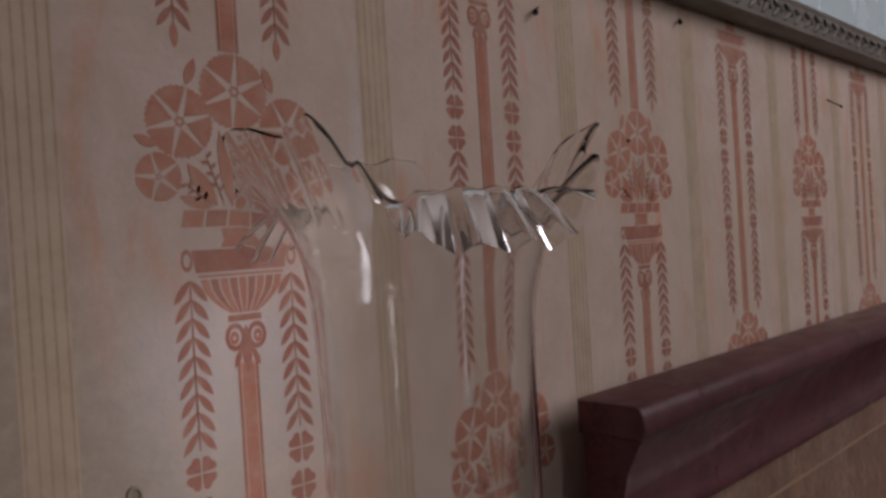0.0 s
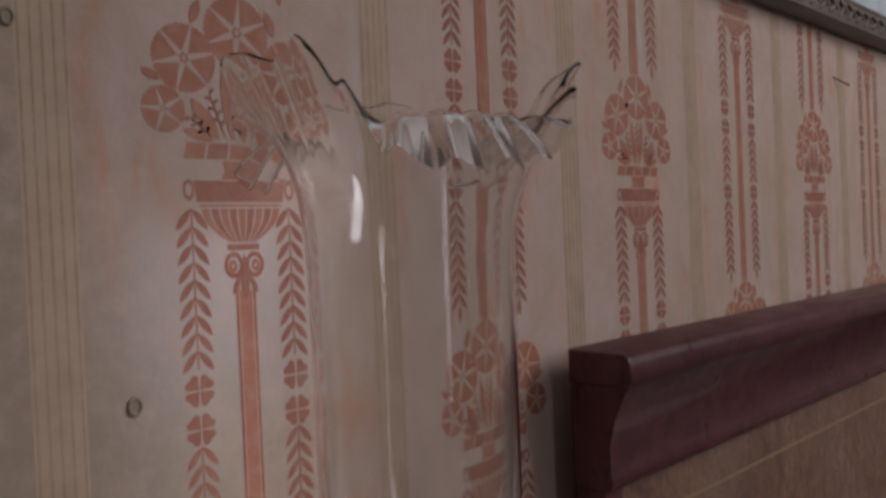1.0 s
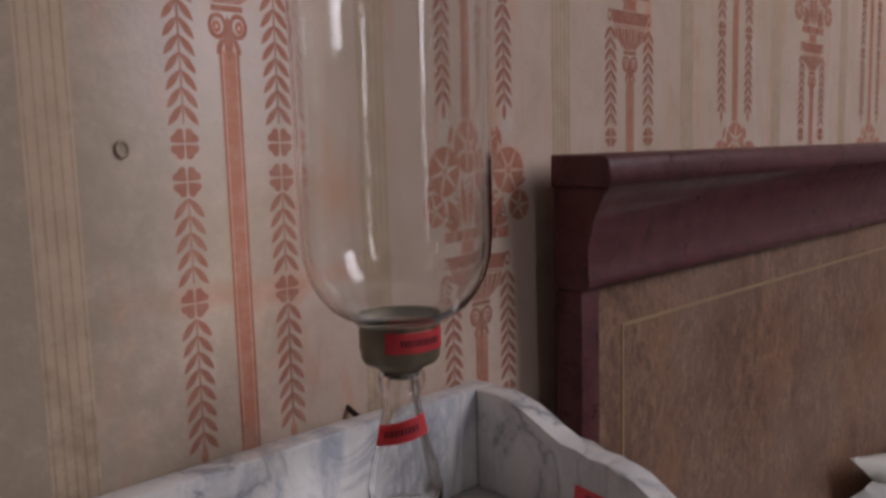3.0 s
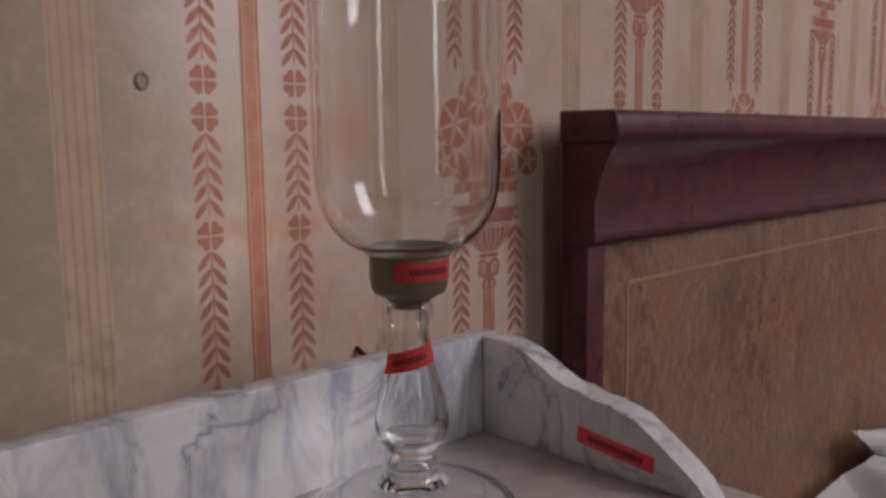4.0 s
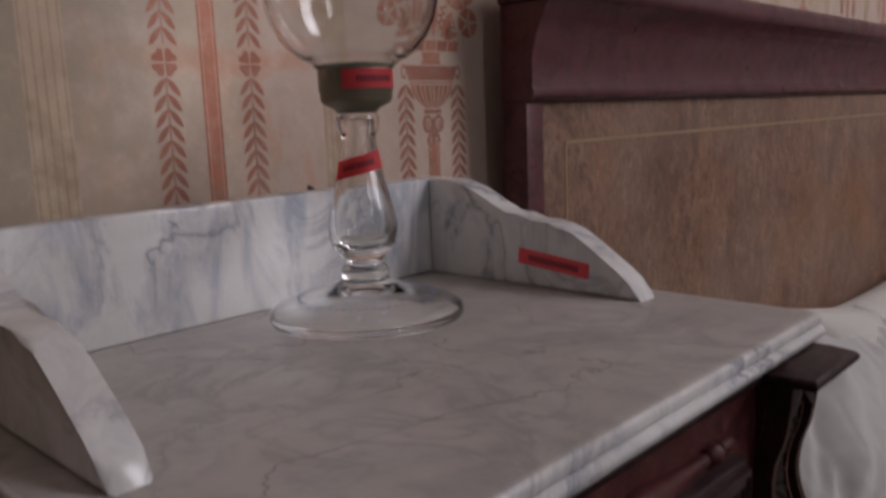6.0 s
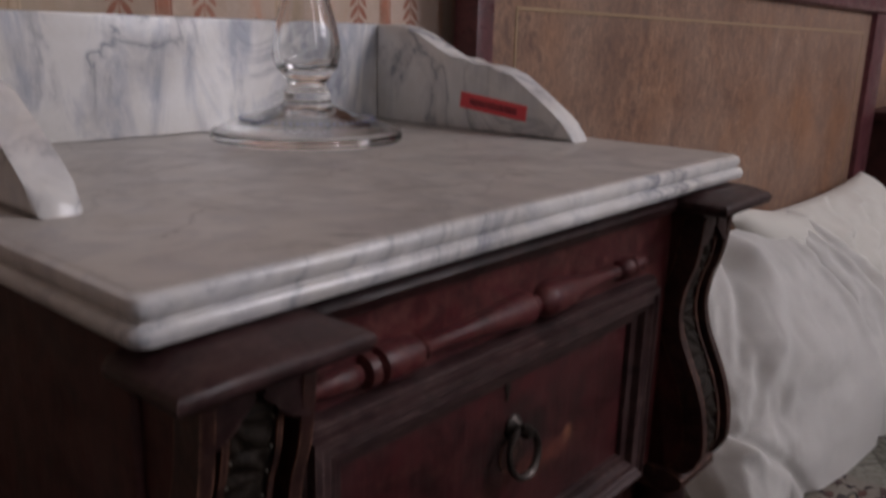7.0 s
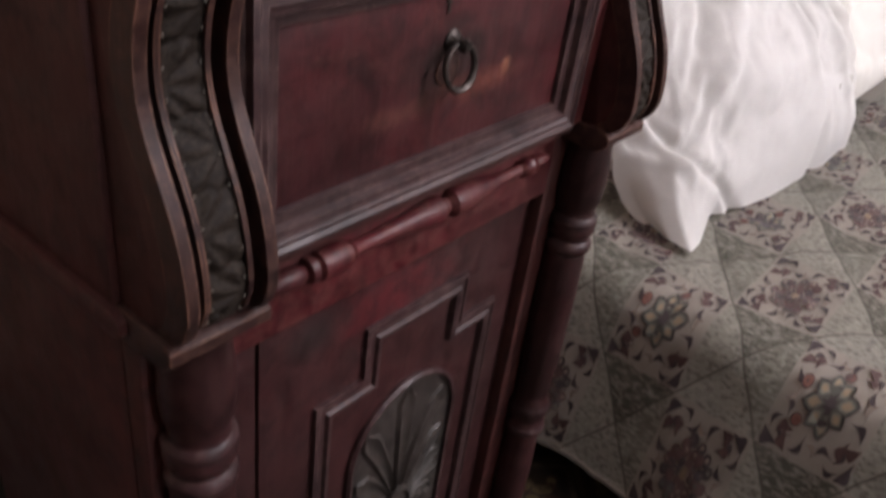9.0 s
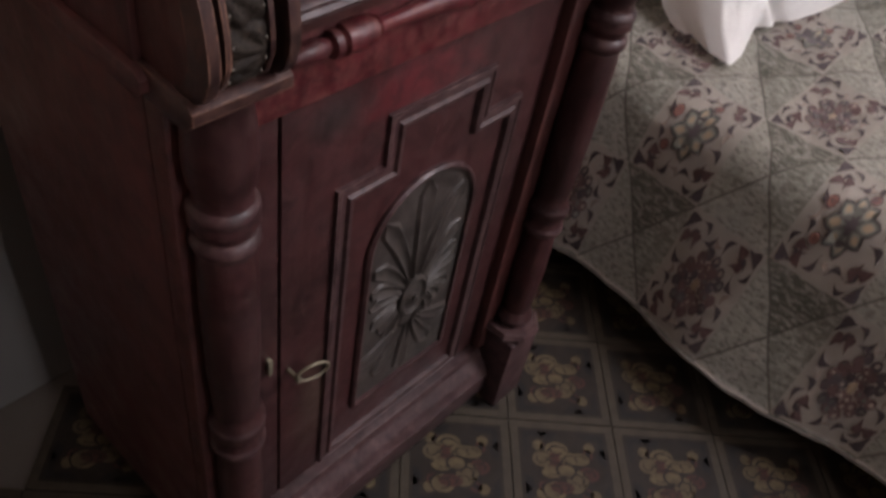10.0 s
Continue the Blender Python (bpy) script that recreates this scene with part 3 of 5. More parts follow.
def column_motif():
    p = Print()
    # bouquet, over the urn's rim at height 0
    for p.lift, spec in enumerate(((0.002, 0.0982, 0.0226, 6, 0.42), (-0.0335, 0.0788, 0.0206, 6, 0.25), (0.0375, 0.0775, 0.0202, 6, 0.0), (-0.0475, 0.0482, 0.0136, 5, 0.6), (0.0505, 0.047, 0.0136, 5, 0.1))):
        p.flower(*spec)
    for s in (-1, 1):
        p.lift = 6 if s < 0 else 7
        p.leaf(s * 0.0035, 0.031, s * 0.0095, 0.0755, 0.0040, 0)
        p.leaf(s * 0.0130, 0.032, s * 0.0305, 0.0560, 0.0050, 0)
        p.leaf(s * 0.0170, 0.031, s * 0.0365, 0.0375, 0.0033, 0)
        p.sprig(s * 0.0080, 0.031, s * 0.0195, 0.0625, 7)
        p.sprig(s * 0.0150, 0.031, s * 0.0335, 0.0460, 6)
        p.leaf(s * 0.0225, 0.1150, s * 0.0285, 0.0990, 0.0032, 0)
        p.leaf(s * 0.0490, 0.0645, s * 0.0600, 0.0705, 0.0028, 0)
    p.lift = 5
    p.sprig(0, 0.031, 0.0005, 0.0735, 9, 0)
    p.lift = 0
    # slanting blocks of the tray, neck, urn
    for i in range(5):
        x = -0.0365 + i * 0.0146
        p.poly([(x, 0.0205), (x + 0.0130, 0.0205), (x + 0.0150, 0.0298), (x + 0.0020, 0.0298)], i % 2)
    p.poly([(-0.0130, 0.0085), (0.0130, 0.0085), (0.0105, 0.0130), (0.0120, 0.0195), (-0.0120, 0.0195), (-0.0105, 0.0130)], 0)
    p.poly([(-0.0295, -0.0052), (0.0295, -0.0052), (0.0315, 0.0075), (-0.0315, 0.0075)], 1)
    p.rect(-0.0280, 0.0280, -0.0080, -0.0066, 0)
    for i in range(9):
        a0, a1 = -1 + 2 * i / 9 + 0.022, -1 + 2 * (i + 1) / 9 - 0.022
        cols = []
        for tz in (0, 0.3, 0.55, 0.8, 1):
            w = 0.0275 * (1 - tz ** 2.0 * 0.68)
            cols.append((w, -0.0092 - 0.0205 * tz))
        p.poly([(a0 * w, z) for w, z in cols] + [(a1 * w, z) for w, z in cols[::-1]], i % 2)
    p.rect(-0.0110, 0.0110, -0.0345, -0.0308, 1)
    for s in (-1, 1):
        p.ring(s * 0.0345, 0.0020, 0.0036, 0.0064, 0.58, 1)
        # scrolls of the capital
        p.ring(s * 0.0072, -0.0435, 0.0066, 0.0082, 0.62, 1)
        p.ring(s * 0.0078, -0.0440, 0.0030, 0.0040, 0.30, 0)
        p.lift = 1
        p.leaf(s * 0.0035, -0.050, s * 0.0085, -0.0615, 0.0019, 1)
        p.lift = 0
        # the shaft
        p.rect(s * 0.0060 - 0.0009, s * 0.0060 + 0.0009, -0.318, -0.056, 1)
    p.rect(-0.0049, 0.0049, -0.318, -0.058, 2)
    p.lift = 2
    p.rect(-0.0041, 0.0041, -0.318, -0.060, 0)
    p.lift = 3
    p.leaf(0, -0.066, 0, -0.0365, 0.0034, 1)
    # hanging garlands
    for s in (-1, 1):
        p.lift = 4
        x = s * 0.0335
        z = -0.009
        for kind in "ccccccccc22ccccc2cccccccccccl":
            if z < -0.300:
                break
            if kind == "c":
                for t in (-1, 1):
                    p.leaf(x + t * 0.0004, z, x + t * 0.0102, z - 0.0128, 0.0023, 1)
                p.lift = 5
                p.rect(x - 0.0005, x + 0.0005, z - 0.011, z, 1)
                p.lift = 4
                z -= 0.0104
            elif kind == "2":
                z -= 0.0045
                p.clover(x, z - 0.0085, 0.0088, 1)
                z -= 0.0185
        p.leaf(x, z + 0.002, x, z - 0.013, 0.0026, 0)
    return p


def wallpaper_print():
    p = column_motif()
    verts, faces, mats = [], [], []
    y1 = WALL - 0.0002
    pitch, drop = 0.2235, 0.439
    zlo, zhi = 0.345, 2.3

    def add(pts, mat, y):
        zs = [q[1] for q in pts]
        if min(zs) < zlo or max(zs) > zhi:
            return
        i = len(verts)
        verts.extend((q[0], y, q[1]) for q in pts)
        faces.append(tuple(range(i, i + len(pts))))
        mats.append(mat)
    for kx in range(-4, 9):
        cx = -0.175 + kx * pitch
        cz0 = 1.186 if kx % 2 == 0 else 1.186 - drop / 2
        for kz in range(-2, 3):
            for f, m, lift in zip(p.f, p.m, p.h):
                add([(cx + p.v[i][0], cz0 + kz * drop + p.v[i][1]) for i in f], m, y1 - 0.00003 * lift)
        bx = cx - pitch / 2
        for seg in range(6):
            z0, z1 = zlo + seg * 0.32, zlo + (seg + 1) * 0.32
            add([(bx - 0.0135, z0), (bx + 0.0135, z0), (bx + 0.0135, z1), (bx - 0.0135, z1)], 4, WALL - 0.0001)
            for j in range(5):
                lx = bx - 0.0115 + j * 0.00575
                add([(lx - 0.0007, z0), (lx + 0.0007, z0), (lx + 0.0007, z1), (lx - 0.0007, z1)], 3, y1)
    me = bpy.data.meshes.new("wallpaper_print")
    me.from_pydata(verts, [], faces)
    for m in (PRINT, PRINT_DARK, PRINT_PALE, PRINT_LINE, PRINT_BAND):
        me.materials.append(m)
    me.polygons.foreach_set("material_index", mats)
    ob = new("wallpaper_print", me)
    ob.parent = wall_back
    tagged(ob, "faded terracotta block-printed urns, garlands and stripes", kind="stuff")


wallpaper_print()


# ---- the bed ----
def headboard():
    hx0, hx1 = 0.116, 1.585
    th = thing("bed", (0.86, 0.0, 0.0), "mahogany bed with a tall burl-panelled headboard against the wallpaper", "bed")
    body = part("panel", solid(hx0 + 0.026, hx1 - 0.1005, -0.010, 0.012, 0.06, 0.9395), BURL, th, "burl walnut veneer panel with a pale inlay line")
    bm = bmesh.new()
    ix0, ix1, iz0, iz1, w = 0.1805, 1.44, 0.50, 0.901, 0.0035
    for a in ((ix0, ix1, iz1 - w, iz1), (ix0, ix1, iz0, iz0 + w), (ix0, ix0 + w, iz0 + w, iz1 - w), (ix1 - w, ix1, iz0 + w, iz1 - w)):
        box(bm, a[0], a[1], -0.0108, -0.0095, a[2], a[3])
    part("inlay", bm, INLAY, body)
    for x0, x1, y0 in ((hx0, hx0 + 0.0255, -0.0135), (hx1 - 0.1, hx1, -0.022)):
        part("post", solid(x0, x1, y0, 0.015, 0.0, 0.939, 0.001), HEAD_WOOD, th)
    # frieze: a hollow that swells out to the cornice
    prof = [(0.015, 0.9395), (-0.017, 0.9395), (-0.022, 0.944), (-0.0225, 0.951), (-0.0195, 0.956), (-0.021, 0.978), (-0.0250, 1.000), (-0.032, 1.015), (-0.0385, 1.024), (-0.0425, 1.0285), (0.015, 1.0285)]
    part("frieze", prism(bmesh.new(), prof, "x", hx0 - 0.001, hx1 + 0.001, 0.0015), HEAD_WOOD, th)
    prof = [(0.015, 1.0285), (-0.0425, 1.0285), (-0.0462, 1.032), (-0.0468, 1.038), (-0.0462, 1.047), (-0.044, 1.0525), (-0.039, 1.0555), (0.015, 1.0560)]
    part("cornice", prism(bmesh.new(), prof, "x", hx0 - 0.006, hx1 + 0.006, 0.003), HEAD_WOOD, th)
    return th


bed = headboard()

BED_X0, BED_X1, BED_Z = 0.275, 1.46, 0.283


def mattress():
    bm = solid(BED_X0 + 0.02, BED_X1 - 0.02, -2.0, -0.03, 0.1, BED_Z - 0.012, 0.03, 3)
    th = part("mattress", bm, MATTRESS)
    tagged(th, "low mattress on the bed, hidden under the quilt", "mattress")
    base = bed
    for y0, y1 in ((-2.0, -0.04), ):
        for x0 in (BED_X0 + 0.03, BED_X1 - 0.06):
            part("rail", solid(x0, x0 + 0.03, y0, y1, 0.04, 0.098, 0.003), HEAD_WOOD, base)
    for x in (BED_X0 + 0.045, BED_X1 - 0.045):
        for y in (-0.2, -1.9):
            part("leg", solid(x - 0.014, x + 0.014, y - 0.02, y + 0.02, 0, 0.04, 0.002), HEAD_WOOD, base)


mattress()


PX, PY = 0.156, 0.0985  # patches of the quilt


def cloth_at(s, y):
    """The quilt's surface: s runs across the bed from the near edge; below zero it hangs."""
    wob = 0.014 * fbm(s * 6, y * 6, 1.0) + 0.004 * fbm(s * 30, y * 30, 4.0)
    if s > 0.03:
        x, z = BED_X0 + s, BED_Z + wob * 0.7
    elif s > -0.03:
        a = (0.03 - s) / 0.06
        x = BED_X0 + 0.03 - 0.045 * math.sin(a * 1.35)
        z = BED_Z + wob * 0.7 - 0.045 * (1 - math.cos(a * 1.35))
    else:
        d = -0.03 - s
        fold = 0.012 * math.sin(y * 17 + 1.2 * fbm(y * 3, 2.0)) * (d / 0.2)
        x = BED_X0 - 0.014 - d * 0.36 + fold + wob * 0.5
        z = BED_Z - 0.035 - d * 0.87
    puff = 0.0035 * abs(math.sin(math.pi * (s + 0.002) / PX)) ** 0.5 * abs(math.sin(math.pi * (y + 0.3) / PY)) ** 0.5
    return Vector((x, y, z + puff))


def quilt():
    """A soft sheet over the mattress: flat on top, rounding over the near edge and hanging down to just over the floor."""
    bm = bmesh.new()
    uv = bm.loops.layers.uv.new("UVMap")
    rows = []
    ny, y_head, y_foot = 150, -0.055, -2.03
    s_list = [-0.245 + 0.0115 * i for i in range(int(1.52 / 0.0115))]
    for j in range(ny + 1):
        y = y_head + (y_foot - y_head) * (j / ny) ** 1.35
        rows.append([(bm.verts.new(cloth_at(s, y)), (s + 0.005) / PX + 1.5, (y + 0.30) / PY + 0.5) for s in s_list])
    for a, b in zip(rows, rows[1:]):
        for i in range(len(a) - 1):
            q = (a[i], b[i], b[i + 1], a[i + 1])
            f = bm.faces.new([w[0] for w in q])
            for loop, w in zip(f.loops, q):
                loop[uv].uv = (w[1], w[2])
    hem = bmesh.new()
    line = [row[0][0].co.copy() for row in rows]
    bmesh.ops.solidify(bm, geom=bm.faces[:], thickness=0.006)
    rings = []
    for i, p in enumerate(line):
        rings.append([hem.verts.new(p + Vector((math.cos(t) * 0.002, 0, math.sin(t) * 0.0024))) for t in (2 * math.pi * q / 8 for q in range(8))])
    for p, q in zip(rings, rings[1:]):
        for i in range(8):
            hem.faces.new((p[i], p[(i + 1) % 8], q[(i + 1) % 8], q[i]))
    ob = part("quilt", bm, QUILT, smooth=80)
    part("hem", hem, MATTRESS, ob, "narrow bound hem of the quilt")
    tagged(ob, "grey-green patchwork quilt with printed flower squares, hanging over the bed side", "quilt")
    quilt_print(ob)


def quilt_motif(kind, rng):
    """Flower print of one patch, in patches from its middle: scrolls in the corners, an open or a close-petalled flower."""
    p = Print()

    def petal(cx, cz, ang, r0, r1, w, mat):
        p.leaf(cx + r0 * math.cos(ang), cz + r0 * math.sin(ang), cx + r1 * math.cos(ang), cz + r1 * math.sin(ang), w, mat, 7)

    def comma(cx, cz, ang, size, bend, mat):
        n, left, right = 6, [], []
        for i in range(n + 1):
            t = i / n
            a = ang + bend * (t - 0.5) * 2.0
            x, z = cx + size * (t - 0.5) * math.cos(ang) - bend * size * 0.42 * (1 - (2 * t - 1) ** 2) * math.sin(ang), cz + size * (t - 0.5) * math.sin(ang) + bend * size * 0.42 * (1 - (2 * t - 1) ** 2) * math.cos(ang)
            w = size * (0.17 * (1 - t) ** 0.6 + 0.035)
            left.append((x - w * math.sin(a), z + w * math.cos(a)))
            right.append((x + w * math.sin(a), z - w * math.cos(a)))
        p.poly(left + right[::-1], mat)
    for q in range(4):
        c, s = round(math.cos(q * math.pi / 2)), round(math.sin(q * math.pi / 2))
        p.lift = 0
        for x, z, ang, size, bend, mat in ((-0.44, 0.43, 0.9, 0.15, 0.9, 0), (-0.30, 0.43, -0.5, 0.14, 0.8, 0), (-0.34, 0.31, 1.9, 0.13, -0.9, 1), (-0.17, 0.41, 0.6, 0.15, -0.8, 0),
                                           (-0.03, 0.43, 2.7, 0.13, 0.8, 2), (0.12, 0.40, 0.9, 0.16, 0.8, 0), (0.25, 0.43, 2.2, 0.14, -0.9, 1), (0.32, 0.34, -0.6, 0.14, 0.8, 0)):
            x, z, ang = x + rng.uniform(-0.02, 0.02), z + rng.uniform(-0.02, 0.01), ang + rng.uniform(-0.4, 0.4)
            comma(x * c - z * s, x * s + z * c, ang + q * math.pi / 2, size * 1.3, bend, mat)
    if kind == 0:
        for i in range(8):
            a = i * math.pi / 4 + 0.2
            p.lift = 1 + i % 2
            petal(0, 0, a, 0.02, 0.305 - 0.03 * (i % 2), 0.085, 0)
            p.lift = 3 + i % 2
            petal(0, 0, a, 0.05, 0.285 - 0.03 * (i % 2), 0.070, 3)
            p.lift = 5
            petal(0, 0, a, 0.08, 0.255 - 0.03 * (i % 2), 0.052, 4)
            p.lift = 6
            petal(0, 0, a, 0.11, 0.235 - 0.03 * (i % 2), 0.034, 5)
        p.lift = 7
        p.poly([(0.055 * math.cos(t), 0.055 * math.sin(t)) for t in (2 * math.pi * i / 10 for i in range(10))], 0)
        for bx, bz in ((0.30, -0.05), (-0.22, 0.24), (0.08, 0.33)):
            p.lift = 8
            p.poly([(bx + 0.066 * math.cos(t), bz + 0.066 * math.sin(t)) for t in (2 * math.pi * i / 9 for i in range(9))], 1)
            p.lift = 9
            p.poly([(bx + 0.048 * math.cos(t), bz + 0.048 * math.sin(t)) for t in (2 * math.pi * i / 9 for i in range(9))], 6)
            p.lift = 10
            p.ring(bx, bz, 0.026, 0.026, 0.5, 1, n=8)
    else:
        for ringr, n, size, lift in ((0.265, 14, 0.062, 1), (0.18, 11, 0.058, 3), (0.10, 7, 0.046, 5)):
            for i in range(n):
                a = 2 * math.pi * i / n + rng.uniform(-0.1, 0.1) + ringr * 9
                rr = ringr * rng.uniform(0.92, 1.08)
                cx, cz = rr * math.cos(a), rr * math.sin(a)
                p.lift = lift
                p.poly([(cx + size * math.cos(t), cz + size * math.sin(t)) for t in (2 * math.pi * j / 9 for j in range(9))], 1 if rng.random() < 0.6 else 0)
                p.lift = lift + 1
                p.poly([(cx + size * 0.45 * math.cos(t) + 0.012 * math.cos(a), cz + size * 0.45 * math.sin(t) + 0.012 * math.sin(a)) for t in (2 * math.pi * j / 8 for j in range(8))], rng.choice((2, 4, 2, 3, 1)))
        p.lift = 7
        p.poly([(0.06 * math.cos(t), 0.045 * math.sin(t)) for t in (2 * math.pi * i / 10 for i in range(10))], 5)
    return p


def quilt_print(ob):
    rng = random.Random(12)
    verts, faces, mats = [], [], []
    motifs = [[quilt_motif(k, rng) for _ in range(2)] for k in (0, 1)]
    for fy in range(-17, 3):
        for fx in range(-1, 8):
            if (fx + fy) % 2 == 0:
                continue
            p = motifs[fy % 2][(fx // 2) % 2]
            for f, m, lift in zip(p.f, p.m, p.h):
                ring = [((fx + 0.5 + p.v[i][0] * 0.92 - 1.5) * PX - 0.005, (fy + 0.5 + p.v[i][1] * 0.92 - 0.5) * PY - 0.30) for i in f]
                if min(q[0] for q in ring) < -0.243 or max(q[1] for q in ring) > -0.06:
                    continue
                # lies on the cloth, each colour a hair over the last
                c = (sum(q[0] for q in ring) / len(ring), sum(q[1] for q in ring) / len(ring))
                o = cloth_at(*c)
                nrm = (cloth_at(c[0] + 0.004, c[1]) - o).cross(cloth_at(c[0], c[1] + 0.004) - o).normalized()
                i0 = len(verts)
                verts.extend(cloth_at(*q) + nrm * (0.0011 + 0.00006 * lift) for q in ring)
                faces.append(tuple(range(i0, i0 + len(ring))))
                mats.append(m)
    me = bpy.data.meshes.new("quilt_print")
    me.from_pydata(verts, [], faces)
    for m in QUILT_INKS:
        me.materials.append(m)
    me.polygons.foreach_set("material_index", mats)
    pr = new("flower_print", me)
    pr.parent = ob
    tagged(pr, "dark red, brown and tan flowers printed on the quilt", kind="stuff")


quilt()


def pillow():
    """A big soft pillow leaning on the headboard, one ear of its slip sticking up."""
    bm = bmesh.new()
    nu, nv = 70, 46
    grid = []
    for i in range(nu + 1):
        u = i / nu * 2 - 1
        row = []
        for j in range(nv + 1):
            v = j / nv * 2 - 1
            row.append((u, v))
        grid.append(row)

    def at(u, v, side):
        edge = max(0.0, (1 - abs(u) ** 2.6) * (1 - abs(v) ** 2.6))
        t = 0.085 * edge ** 0.45
        pull = 1 - 0.07 * (1 - abs(v) ** 2) * abs(u) ** 4 - 0.0
        x = 1.115 + 0.355 * u * pull
        h = 0.175 * v * (1 - 0.08 * (1 - u * u) * abs(v) ** 4)
        crease = 0.016 * fbm(u * 2.2, v * 2.2, 3.0) + 0.006 * math.sin(8 * (u * 0.8 - v)) * edge
        for k0, slope, deep in ((-0.55, 0.45, 0.012), (-0.25, 0.6, 0.010), (0.45, -0.35, 0.010), (0.72, -0.2, 0.012)):
            d = u - k0 - slope * (v - 0.2) + 0.12 * fbm(u * 3, v * 3, k0)
            crease += deep * (math.exp(-(d / 0.045) ** 2) - 0.9 * math.exp(-((d - 0.08) / 0.05) ** 2))
        off = side * (t + crease * edge ** 0.3) if side > 0 else -t * 0.6
        # lean back against the headboard
        c, s = math.cos(radians(52)), math.sin(radians(52))
        y = -0.148 + h * c - off * s * 0.95
        z = 0.464 + h * s + off * c * 0.9
        if u < -0.72 and v > 0.5:
            lift = ((-u - 0.72) / 0.28) * ((v - 0.5) / 0.5)
            x -= 0.085 * lift
            z += 0.035 * lift
        return (x, y, z)
    for side in (1, -1):
        vs = [[bm.verts.new(at(u, v, side)) for u, v in row] for row in grid]
        for i in range(nu):
            for j in range(nv):
                bm.faces.new((vs[i][j], vs[i + 1][j], vs[i + 1][j + 1], vs[i][j + 1]))
    bmesh.ops.remove_doubles(bm, verts=bm.verts[:], dist=0.0004)
    ob = part("pillow", bm, PILLOWCASE, smooth=80)
    tagged(ob, "large cream-white pillow leaning on the headboard, slip creased", "pillow")


pillow()


